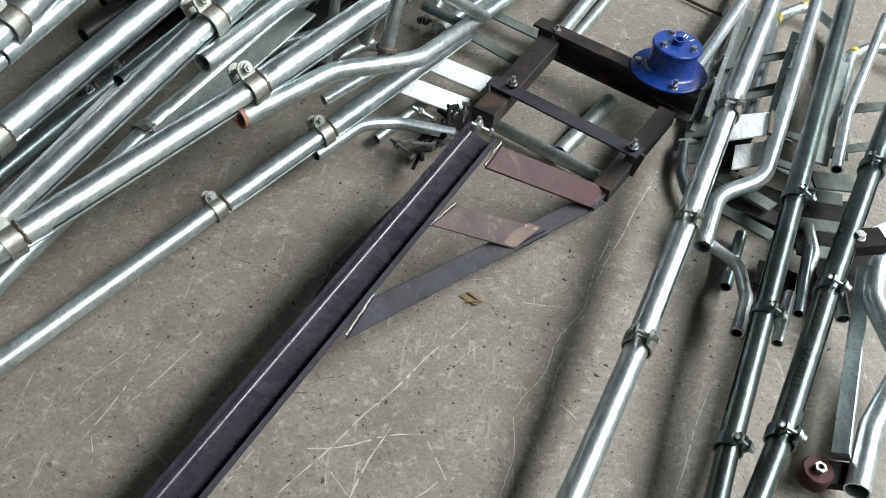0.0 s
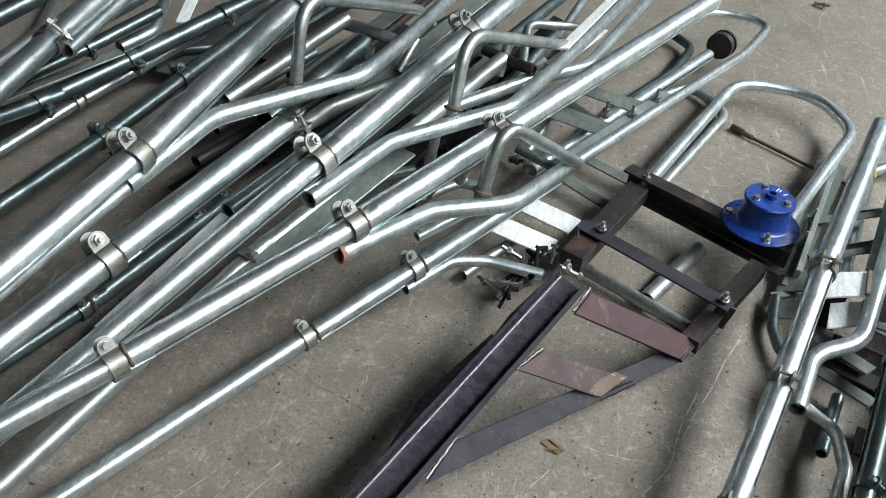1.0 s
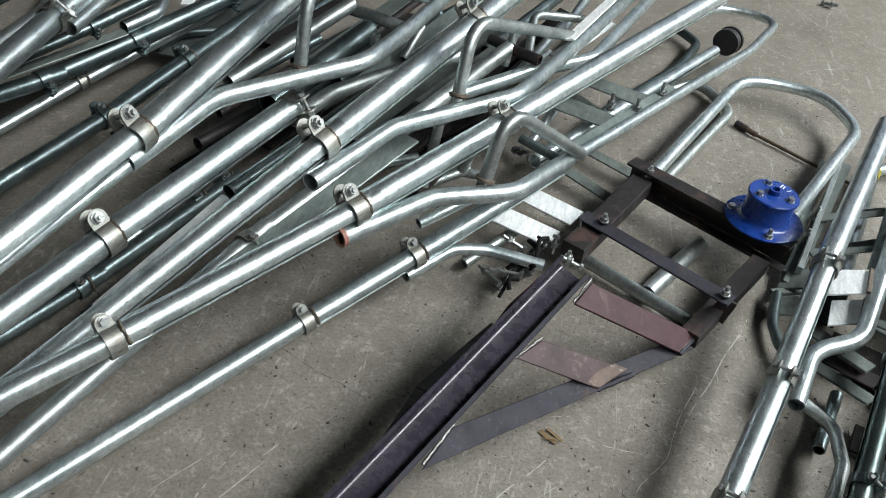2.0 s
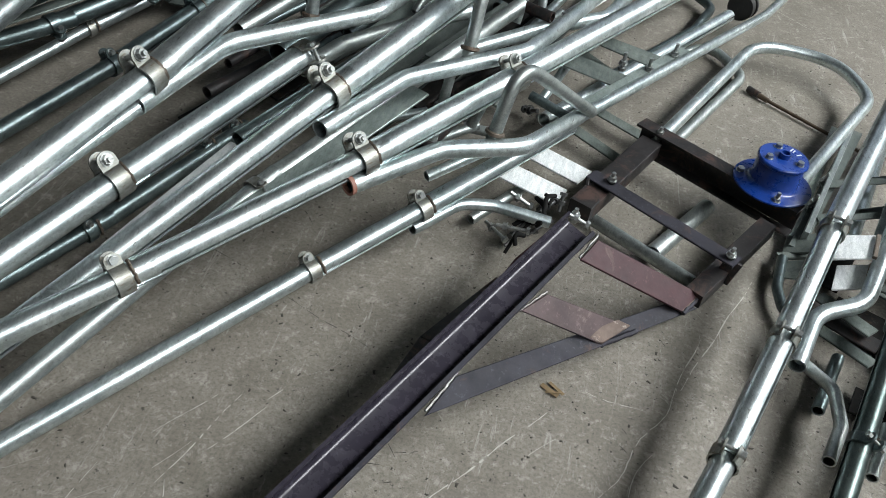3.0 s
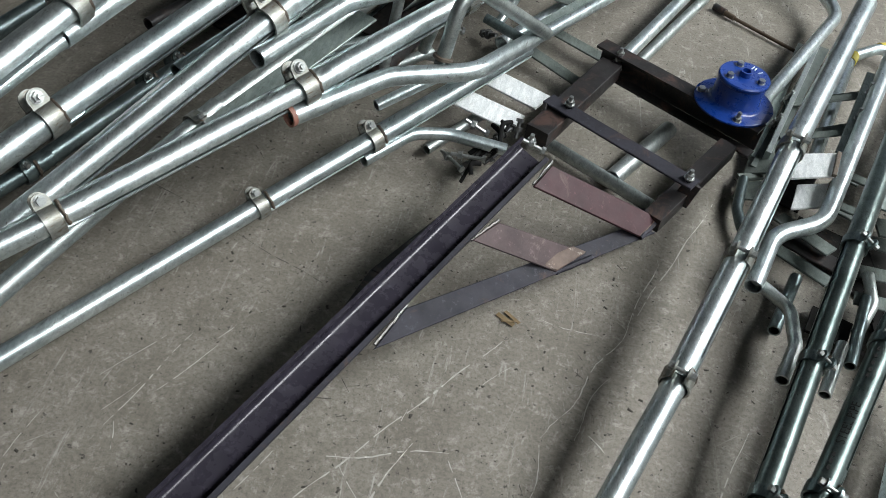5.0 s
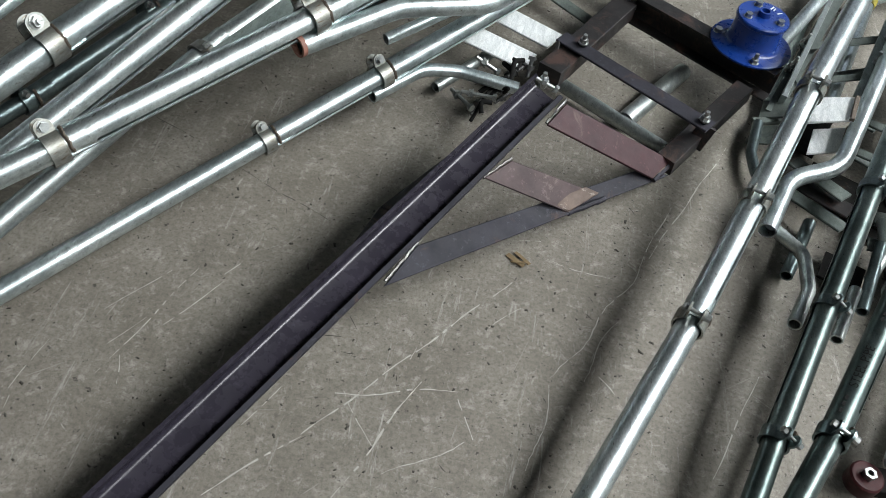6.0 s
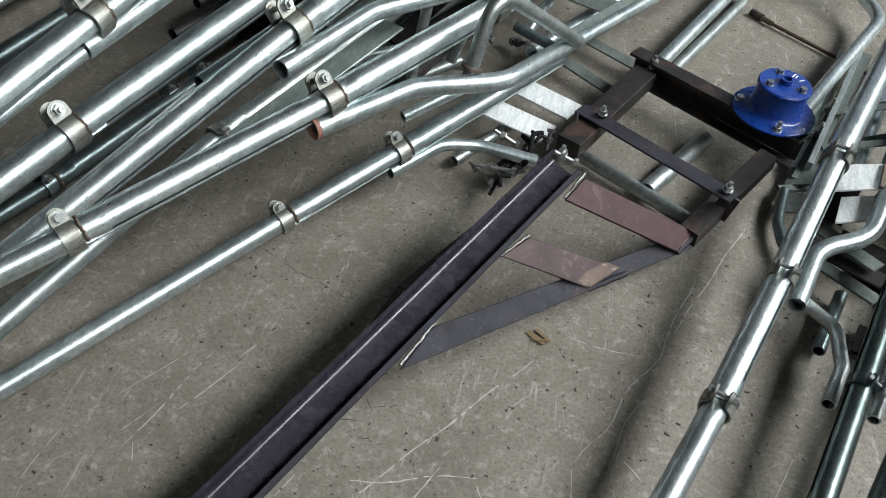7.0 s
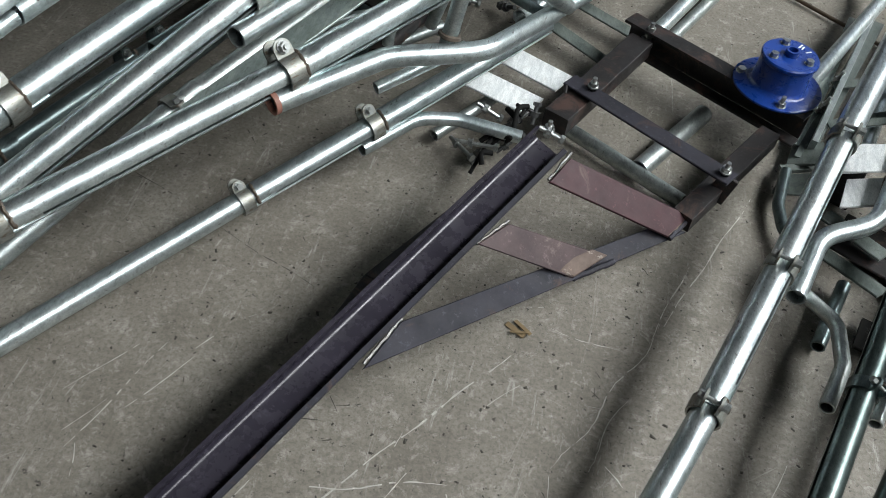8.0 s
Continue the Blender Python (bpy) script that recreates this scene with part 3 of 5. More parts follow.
for a, h in ((-88, 0.024), (168, -0.002)):
    a = radians(a)
    b = bolt_bm(max(h, 0.002), 0.005, 0.0095, 0.0005)
    b.transform(Matrix.Translation(HUB + Vector((0.082 * math.cos(a), 0.082 * math.sin(a), 0.008))))
    part("bolt", b, BOLT, hub, "zinc bolt in the flange")
# two chalk strokes on the lid
for k, (x0, y0, x1, y1) in enumerate(((0.016, 0.030, 0.026, 0.046), (0.024, 0.028, 0.030, 0.040), (0.032, 0.018, 0.044, 0.026))):
    part("chalk_mark", bar_bm(HUB + Vector((x0, y0, 0.0835)), HUB + Vector((x1, y1, 0.0835)), 0.0035, 0.0012), WHITEMARK, hub, "white chalk stroke")

# ---- tubes and bars under the frame ----
straight_tube("grey-green steel tube lying under the frame", (0.109, 1.682, 0.030), (0.378, 1.525, 0.030), 0.017, GALV_OLD)
straight_tube("short galvanised tube lying on the floor", (0.420, 1.848, 0.022), (0.284, 1.604, 0.022), 0.022, GALV_OLD)
WB = "bright galvanised flat bar across the frame"
flat_bar(WB, (-0.150, 1.742, 0.075), (0.036, 1.670, 0.075), 0.074, 0.006, PLATE, name="cross_slat")
flat_bar(WB, (-0.090, 1.856, 0.075), (0.086, 1.774, 0.075), 0.074, 0.006, PLATE, name="cross_slat")
GB = "grey flat bar lying across the floor frame"
flat_bar(GB, (-0.004, 2.062, 0.050), (0.176, 1.943, 0.040), 0.040, 0.006, STRIP, name="cross_slat")
flat_bar(GB, (0.059, 2.177, 0.050), (0.233, 2.086, 0.040), 0.040, 0.006, STRIP, name="cross_slat")

# ---- the long pole nearest the beam ----
SL = (101, 0.010)
P0A, P0B, P0C, P0D = (-0.745, 0.736, 0.062), (-0.437, 1.184, 0.108), (-0.265, 1.419, 0.140), (0.016, 1.842, 0.175)
pole("galvanised telescopic pole with two bolted clamps lying low", [(P0A, P0B, 0.0198), (P0B, P0C, 0.0222), (P0C, P0D, 0.0246)],
     [(P0B, 0.0222, -32), (P0C, 0.0246, -32)], slits=(None, SL, SL))
bent_tube("bent_tube", "slim galvanised tube with a double bend", [(-0.272, 1.377, 0.115), (-0.190, 1.504, 0.115), (-0.113, 1.539, 0.105), (0.023, 1.544, 0.090)], 0.0145, 0.09)
straight_tube("slim tube with a cross hole at its end", (-0.267, 1.451, 0.210), (-0.125, 1.602, 0.240), 0.0125)
straight_tube("short tube lying on the floor under the bars", (-0.165, 1.568, 0.022), (-0.042, 1.750, 0.040), 0.0135, GALV_OLD)

# ---- frames of the pile: pole, bent side tube, hoop and rail ----
F = "galvanised telescopic frame on the pile with a bent side tube"
P1A, P1B, P1C, P1D = (-0.778, 0.667, 0.305), (-0.637, 0.846, 0.330), (-0.358, 1.242, 0.373), (0.394, 2.601, 0.405)
f1 = pole(F, [(P1A, P1B, 0.0219), (P1B, P1C, 0.0244), (P1C, P1D, 0.0279)], [(P1B, 0.0244, -34), (P1C, 0.0279, -34), ((-0.130, 1.640, 0.388), 0.0279, -34)],
          slits=(None, SL, SL), name="telescopic_stand", group="telescopic frames on the pile")
bent_tube("side_tube", "galvanised tube with an S-bend and a hairpin end",
          [(-0.369, 1.191, 0.345), (-0.231, 1.381, 0.340), (-0.071, 1.483, 0.322), (0.030, 1.750, 0.262)],
          0.0192, 0.13, parent=f1, red_end=True)
bent_tube("side_tube", "slim galvanised tube with a hairpin end",
          [(0.018, 1.718, 0.267), (0.580, 2.799, 0.170), (0.715, 3.130, 0.160), (0.489, 3.170, 0.160), (0.257, 2.755, 0.170), (0.019, 2.256, 0.190)],
          0.0150, 0.13, parent=f1, steps=12)
hoop(f1, (-0.141, 1.460, 0.330), (-0.116, 1.509, 0.500), (0.058, 1.770, 0.270), 0.0195)
flat_bar("grey rail along the side tube", (0.028, 1.780, 0.262), (0.301, 2.328, 0.212), 0.040, 0.005, RAIL, -6, "rail", f1)
part("slat", plate_bm([(0.069, 2.249, 0.240), (0.259, 2.234, 0.217), (0.206, 2.168, 0.217), (0.044, 2.191, 0.240)], 0.005), STRIP, f1, "dark grey flat slat")
part("slat", plate_bm([(-0.013, 2.066, 0.260), (0.153, 2.048, 0.235), (0.116, 1.981, 0.235), (-0.037, 1.989, 0.260)], 0.005), STRIP, f1, "dark grey flat slat")
part("slat", plate_bm([(0.022, 2.292, 0.160), (0.130, 2.212, 0.150), (0.099, 2.158, 0.150), (-0.016, 2.236, 0.160)], 0.005), STRIP, f1, "grey flat slat")
for p in ((0.123, 2.133, 0.215), (0.192, 2.111, 0.225), (0.264, 2.253, 0.215)):
    b = bolt_bm(0.045, 0.0055, 0.011, 0.012)
    b.transform(Matrix.Translation(p))
    part("bolt", b, BOLT, f1, "upright zinc bolt")

P2A, P2B, P2C = (-0.781, 0.815, 0.235), (-0.455, 1.336, 0.440), (-0.156, 2.315, 0.475)
f2 = pole(F, [(P2A, P2B, 0.0255), (P2B, P2C, 0.0300)], [(P2B, 0.0300, -34), ((-0.269, 1.956, 0.465), 0.0300, -34)], slits=(SL, SL),
          name="telescopic_stand", group="telescopic frames on the pile")
bent_tube("side_tube", "galvanised tube with an S-bend", [(-0.445, 1.248, 0.415), (-0.349, 1.497, 0.412), (-0.121, 1.767, 0.392), (-0.048, 2.054, 0.355), (0.178, 2.866, 0.300)], 0.0188, 0.13, parent=f2)
hoop(f2, (-0.245, 1.663, 0.398), (-0.239, 1.738, 0.570), (-0.025, 2.200, 0.370), 0.0195)
flat_bar("pale galvanised rail along the side tube", (-0.030, 2.140, 0.385), (0.142, 2.831, 0.330), 0.034, 0.005, PLATE, 12, "rail", f2)

P3A, P3B, P3C = (-0.852, 0.855, 0.425), (-0.766, 1.209, 0.466), (-0.674, 2.007, 0.510)
f3 = pole(F, [(P3A, P3B, 0.0275), (P3B, P3C, 0.0300)], [(P3B, 0.0300, -30), ((-0.683, 1.877, 0.505), 0.0300, -30)], slits=(SL, SL),
          name="telescopic_stand", group="telescopic frames on the pile")
bent_tube("side_tube", "galvanised tube with an S-bend", [(-0.763, 1.156, 0.440), (-0.716, 1.438, 0.435), (-0.479, 1.742, 0.420), (-0.437, 2.036, 0.390), (-0.388, 2.432, 0.365)], 0.0205, 0.15, parent=f3)
bent_tube("slide_tube", "slim tube that slides out of the side tube", [(-0.847, 0.850, 0.400), (-0.802, 1.008, 0.420), (-0.758, 1.152, 0.440)], 0.0135, 0.1, parent=f3)
hoop(f3, (-0.598, 1.614, 0.420), (-0.597, 1.683, 0.620), (-0.433, 2.164, 0.420), 0.0195)

P4A, P4B, P4C = (-0.929, 0.862, 0.225), (-0.820, 1.137, 0.264), (-0.630, 1.654, 0.315)
f4 = pole("scuffed galvanised pole with an orange-edged clamp", [(P4A, P4B, 0.0285), (P4B, P4C, 0.0310)], [(P4B, 0.0310, -32), (P4C, 0.0310, 60)], GALV, slits=(None, SL),
          name="telescopic_stand", group="telescopic frames on the pile")
bent_tube("side_tube", "brown-stained tube with a bend", [(-0.627, 1.647, 0.285), (-0.581, 1.798, 0.285), (-0.452, 1.991, 0.280), (-0.324, 2.134, 0.280)], 0.0205, 0.1, GALV_OLD, f4)

P5A, P5B, P5C, P5D = (-1.281, 1.377, 0.100), (-1.188, 1.731, 0.115), (-1.119, 2.076, 0.130), (-0.976, 2.785, 0.160)
pole("dark oiled telescopic pole lying on the floor", [(P5A, P5B, 0.0225), (P5B, P5C, 0.0245), (P5C, P5D, 0.0265)],
     [(P5B, 0.0245, -20), (P5C, 0.0265, -20)], GALV_DARK, slits=(None, SL, SL))
P6A, P6B, P6C, P6D = (-1.441, 1.646, 0.170), (-1.362, 1.756, 0.180), (-1.239, 2.019, 0.200), (-1.023, 2.527, 0.235)
pole("galvanised telescopic pole with three clamps", [(P6A, P6B, 0.0225), (P6B, P6C, 0.0245), (P6C, P6D, 0.0265)],
     [(P6B, 0.0245, 110), (P6C, 0.0265, 110), ((-1.094, 2.352, 0.225), 0.0265, 110)], GALV_DARK, slits=(None, None, None))
P7A, P7B, P7C = (-1.421, 1.584, 0.100), (-1.343, 1.877, 0.115), (-1.106, 2.574, 0.160)
pole("slim galvanised telescopic pole on the floor", [(P7A, P7B, 0.0165), (P7B, P7C, 0.0195)], [(P7B, 0.0195, 0), ((-1.253, 2.179, 0.135), 0.0195, 0)], GALV)
P8A, P8B, P8C = (-1.177, 1.331, 0.430), (-1.181, 1.612, 0.450), (-1.176, 1.866, 0.470)
f8 = pole("thick galvanised telescopic pole high on the pile", [(P8A, P8B, 0.0275), (P8B, P8C, 0.0300)], [(P8B, 0.0300, 40)])
bent_tube("side_tube", "slim galvanised tube beside the pole", [(-1.147, 1.613, 0.430), (-1.146, 1.746, 0.440), (-1.149, 1.929, 0.450)], 0.019, 0.1, parent=f8)
bent_tube("bent_tube", "weathered bent tube lying on the floor", [(-1.796, 2.122, 0.024), (-1.798, 2.393, 0.024), (-1.909, 2.713, 0.024)], 0.024, 0.15, GALV_OLD)
straight_tube("dark steel tube high on the pile", (-1.437, 1.741, 0.400), (-1.384, 1.884, 0.420), 0.024, GALV_DARK)
P10A, P10B, P10C = (-1.311, 1.716, 0.300), (-1.254, 1.850, 0.310), (-1.168, 2.084, 0.330)
pole("dark steel pole with a clamp", [(P10A, P10B, 0.016), (P10B, P10C, 0.018)], [(P10B, 0.018, 120)], GALV_DARK)
flat_bar("grey-green flat rail between the poles", (-1.421, 1.661, 0.220), (-1.230, 1.964, 0.250), 0.040, 0.005, RAIL, 0)
bent_tube("bent_tube", "galvanised tube with a bend and an open end", [(-1.251, 1.993, 0.247), (-1.204, 2.106, 0.255), (-1.285, 2.370, 0.260)], 0.0195, 0.09)
flat_bar("bright galvanised flat strip", (-1.264, 2.392, 0.150), (-1.313, 2.604, 0.160), 0.040, 0.005, PLATE)
bent_tube("bent_tube", "dark bent tube under the poles", [(-1.275, 2.189, 0.090), (-1.251, 2.318, 0.090), (-1.119, 2.394, 0.090)], 0.016, 0.08, GALV_DARK)
straight_tube("dark steel tube with an open end", (-0.658, 1.345, 0.270), (-0.483, 1.763, 0.310), 0.0195, GALV_DARK)
flat_bar("white galvanised flat strip between the poles", (-0.760, 0.987, 0.237), (-0.672, 1.354, 0.250), 0.022, 0.006, PLATE, 0)
P14A, P14B, P14C = (-1.001, 0.926, 0.100), (-0.900, 1.126, 0.120), (-0.734, 1.556, 0.150)
pole("dark steel pole low in the pile", [(P14A, P14B, 0.018), (P14B, P14C, 0.0205)], [(P14B, 0.0205, 0), ((-0.792, 1.444, 0.145), 0.0205, 0), ((-0.762, 1.530, 0.150), 0.0205, 0)], GALV_DARK)
P15A, P15B, P15C = (-0.634, 1.075, 0.220), (-0.570, 1.227, 0.250), (-0.185, 2.135, 0.330)
pole("dark steel pole with a rusty clamp under the pile", [(P15A, P15B, 0.0195), (P15B, P15C, 0.0215)], [(P15B, 0.0215, 60)], GALV_OLD, back=0.75)
flat_bar("grey-green flat rail under the bent tubes", (-0.573, 1.125, 0.250), (-0.338, 1.630, 0.310), 0.052, 0.006, RAIL, 0)
straight_tube("upright weathered tube in the pile", (-0.301, 1.661, 0.160), (-0.285, 1.726, 0.330), 0.0125, GALV_OLD)
straight_tube("weathered tube in the pile with a cross hole", (-0.214, 1.675, 0.220), (-0.184, 1.679, 0.320), 0.0135, GALV_OLD)

straight_tube("thick dark tube with an open end inside the pile", (-0.602, 2.210, 0.270), (-0.733, 1.759, 0.240), 0.031, GALV_DARK)
bent_tube("bent_tube", "weathered bent tube inside the pile", [(-0.658, 2.140, 0.360), (-0.558, 2.113, 0.360), (-0.482, 2.101, 0.350)], 0.017, 0.05, GALV_OLD)
straight_tube("upright dark tube inside the pile", (-0.540, 2.064, 0.160), (-0.546, 2.073, 0.330), 0.0135, GALV_OLD)
straight_tube("slim weathered tube inside the pile", (-0.452, 2.019, 0.300), (-0.424, 2.108, 0.360), 0.0115, GALV_OLD)
flat_bar("grey-green flat rail under the poles", (-0.524, 1.910, 0.280), (-0.297, 2.545, 0.330), 0.050, 0.006, RAIL, 0)
flat_bar("grey flat rail inside the pile", (-0.377, 1.910, 0.240), (-0.185, 2.379, 0.270), 0.034, 0.006, STRIP, 0)
bent_tube("bent_tube", "galvanised tube with a bend above the bars", [(-0.278, 1.882, 0.300), (-0.105, 2.096, 0.300), (0.050, 2.258, 0.290), (0.253, 2.975, 0.270)], 0.0185, 0.12)
flat_bar("bright galvanised flat plate", (-0.054, 2.281, 0.260), (0.083, 2.603, 0.260), 0.050, 0.006, PLATE, 0)
bent_tube("bent_tube", "dark horizontal tube inside the pile", [(-0.242, 2.176, 0.330), (-0.169, 2.130, 0.330), (-0.094, 2.098, 0.330)], 0.0155, 0.05, BLACKSTEEL)
straight_tube("upright weathered tube inside the pile", (-0.195, 2.188, 0.250), (-0.179, 2.239, 0.360), 0.0135, GALV_OLD)
straight_tube("slim pale tube inside the pile", (-0.075, 1.971, 0.140), (-0.010, 2.101, 0.240), 0.0125)
straight_tube("weathered tube inside the pile", (-0.298, 1.766, 0.100), (-0.215, 1.835, 0.120), 0.0135, GALV_OLD)
straight_tube("weathered tube inside the pile", (-0.252, 1.842, 0.100), (-0.176, 1.844, 0.100), 0.0135, GALV_OLD)
straight_tube("pale tube with a cross hole inside the pile", (-0.468, 1.718, 0.140), (-0.346, 1.796, 0.150), 0.0125)
straight_tube("weathered tube beside the high pole", (-0.785, 1.647, 0.350), (-0.617, 2.077, 0.400), 0.0195, GALV_OLD)
for a, c, w in (((-0.837, 1.949, 0.130), (-0.613, 2.797, 0.150), 0.075), ((-0.555, 1.860, 0.120), (-0.254, 2.665, 0.140), 0.075), ((-1.250, 2.207, 0.060), (-1.141, 2.812, 0.070), 0.070), ((-0.435, 1.877, 0.170), (-0.323, 2.171, 0.190), 0.05)):
    flat_bar("grey-green wide flat rail deep in the pile", a, c, w, 0.006, STRIP, 8)
bent_tube("bent_tube", "weathered bent tube deep in the pile", [(-0.633, 1.863, 0.200), (-0.557, 2.032, 0.210), (-0.446, 2.111, 0.220), (-0.361, 2.261, 0.230)], 0.0165, 0.08, GALV_OLD)
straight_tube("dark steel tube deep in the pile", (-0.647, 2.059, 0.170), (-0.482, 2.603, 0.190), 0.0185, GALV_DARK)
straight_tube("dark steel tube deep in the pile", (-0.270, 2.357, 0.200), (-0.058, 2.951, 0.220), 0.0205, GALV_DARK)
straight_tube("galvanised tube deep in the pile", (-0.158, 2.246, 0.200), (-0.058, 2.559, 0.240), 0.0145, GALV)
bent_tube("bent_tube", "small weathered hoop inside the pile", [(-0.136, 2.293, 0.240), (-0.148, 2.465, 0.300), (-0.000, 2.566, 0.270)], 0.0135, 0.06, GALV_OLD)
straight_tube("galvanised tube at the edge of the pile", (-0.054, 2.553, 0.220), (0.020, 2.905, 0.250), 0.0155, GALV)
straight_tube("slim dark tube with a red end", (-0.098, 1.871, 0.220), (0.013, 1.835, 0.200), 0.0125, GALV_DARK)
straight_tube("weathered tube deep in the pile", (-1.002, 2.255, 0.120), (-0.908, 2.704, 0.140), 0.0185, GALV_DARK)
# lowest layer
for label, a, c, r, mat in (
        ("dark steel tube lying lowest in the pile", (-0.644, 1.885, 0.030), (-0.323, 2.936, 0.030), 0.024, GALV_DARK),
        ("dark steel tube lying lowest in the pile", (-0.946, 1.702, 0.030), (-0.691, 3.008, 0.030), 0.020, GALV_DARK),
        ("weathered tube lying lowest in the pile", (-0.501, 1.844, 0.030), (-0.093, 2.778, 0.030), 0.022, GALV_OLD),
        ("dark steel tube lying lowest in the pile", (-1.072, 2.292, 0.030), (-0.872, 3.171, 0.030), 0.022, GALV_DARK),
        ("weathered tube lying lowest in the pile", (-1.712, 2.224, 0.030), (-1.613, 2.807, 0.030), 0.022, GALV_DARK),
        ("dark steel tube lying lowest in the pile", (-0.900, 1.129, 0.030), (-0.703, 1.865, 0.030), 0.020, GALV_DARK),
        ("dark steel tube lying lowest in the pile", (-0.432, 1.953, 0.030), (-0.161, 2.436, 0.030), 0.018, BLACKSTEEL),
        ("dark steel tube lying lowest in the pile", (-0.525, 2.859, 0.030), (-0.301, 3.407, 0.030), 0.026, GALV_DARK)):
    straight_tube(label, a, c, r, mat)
# crowded tubes and rails added deep under the pile to block the light
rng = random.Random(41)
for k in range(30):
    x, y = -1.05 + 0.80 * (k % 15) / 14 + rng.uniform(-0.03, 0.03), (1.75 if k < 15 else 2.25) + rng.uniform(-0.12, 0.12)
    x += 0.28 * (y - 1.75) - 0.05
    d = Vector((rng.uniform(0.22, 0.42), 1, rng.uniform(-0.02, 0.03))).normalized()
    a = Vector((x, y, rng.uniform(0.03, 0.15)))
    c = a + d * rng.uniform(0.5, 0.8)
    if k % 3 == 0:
        flat_bar("extra dull black flat rail deep under the pile", a, c, rng.uniform(0.04, 0.06), 0.006, FLOORPLATE, rng.uniform(-12, 12))
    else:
        straight_tube("extra dark steel tube deep under the pile", a, c, rng.choice((0.0135, 0.0165, 0.0195)), GALV_DARK if k % 2 else BLACKSTEEL)
# loose clamps, bolts and scraps where the bars meet
rng = random.Random(3)
for k in range(9):
    at = Vector((-0.454, 1.976, 0.030)).lerp(Vector((-0.115, 2.087, 0.030)), k / 8) + Vector((rng.uniform(-0.05, 0.05), rng.uniform(-0.05, 0.05), 0))
    b = bolt_bm(rng.uniform(0.05, 0.09), 0.006, 0.012, 0.02)
    b.transform(Matrix.Translation(at) @ Matrix.Rotation(rng.uniform(0, 6.28), 4, "Z") @ Matrix.Rotation(radians(rng.uniform(60, 88)), 4, "X"))
    tagged(new("loose_bolt", mesh_from(b, "loose_bolt", BOLT_DARK if k % 3 else BOLT)), "oily loose bolt under the pile", "bolt", "loose bolts")

# bundle of bolts at the beam's end
for a, c, dark in (((-0.072, 1.603, 0.100), (-0.034, 1.604, 0.080), 0), ((-0.116, 1.556, 0.030), (-0.074, 1.519, 0.030), 0), ((-0.083, 1.503, 0.080), (-0.026, 1.506, 0.080), 0),
                   ((0.069, 1.497, 0.160), (0.100, 1.495, 0.150), 0), ((-0.013, 1.551, 0.070), (-0.007, 1.608, 0.070), 1), ((-0.032, 1.567, 0.060), (-0.057, 1.516, 0.050), 1),
                   ((0.001, 1.603, 0.080), (0.024, 1.641, 0.080), 1), ((0.039, 1.605, 0.100), (0.040, 1.618, 0.120), 1), ((-0.060, 1.523, 0.020), (-0.029, 1.571, 0.040), 1), ((-0.013, 1.555, 0.040), (0.021, 1.586, 0.060), 1)):
    a, c = Vector(a), Vector(c)
    b = bolt_bm((c - a).length + 0.015, 0.0048, 0.0092, (c - a).length - 0.01)
    b.transform(Matrix.Translation(c) @ (a - c).to_track_quat("Z", "Y").to_matrix().to_4x4())
    tagged(new("loose_bolt", mesh_from(b, "loose_bolt", BOLT_DARK if dark else BOLT)), "loose bolt heaped beside the beam", "bolt", "bolts beside the beam")

TIES = ((-0.010, 1.615, 0.10), (-0.048, 1.528, 0.07), (0.022, 1.570, 0.10), (-0.010, 1.498, 0.07), (-0.056, 1.445, 0.05), (0.040, 1.600, 0.12), (-0.020, 1.540, 0.09))
rng = random.Random(8)
for k in range(10):
    a = Vector(TIES[k % 7]) + Vector((rng.uniform(-0.02, 0.02), rng.uniform(-0.02, 0.02), rng.uniform(-0.02, 0.01)))
    c = Vector(TIES[(k * 3 + 2) % 7]).lerp(a, 0.45)
    m = a.lerp(c, 0.5) + Vector((rng.uniform(-0.02, 0.02), rng.uniform(-0.02, 0.02), rng.uniform(0.0, 0.03)))
    bent_tube("tie_wire", "short black bent tie wire among the loose bolts", [a, m, c], rng.uniform(0.004, 0.006), 0.02, INK, category="wire", group="wires beside the beam")

# rail with the black roller
rl = thing("roller_rail", (-0.025, 2.001, 0.100), "shiny slit steel tube with a black rubber roller", "rail")
part("rail", tube_bm([Vector((-0.052, 1.962, 0.100)), Vector((0.20, 2.403, 0.100)), Vector((0.483, 2.899, 0.100))], 0.021, 0.003, (75, 0.006)), GALV, rl)
b = bmesh.new()
m = axis_matrix(Vector((0.532, 2.993, 0.105)), Vector((0.479, 2.902, 0.100)) - Vector((-0.025, 2.001, 0.100))) @ Matrix.Rotation(radians(-90), 4, "X")
disc_ring(b, m, 0.048, -0.018, 0.006, 28)
disc_ring(b, m, 0.044, 0.006, 0.016, 28)
disc_ring(b, m, 0.050, 0.016, 0.026, 28)
bmesh.ops.recalc_face_normals(b, faces=b.faces[:])
part("roller", b, RUBBER, rl, "black rubber roller")

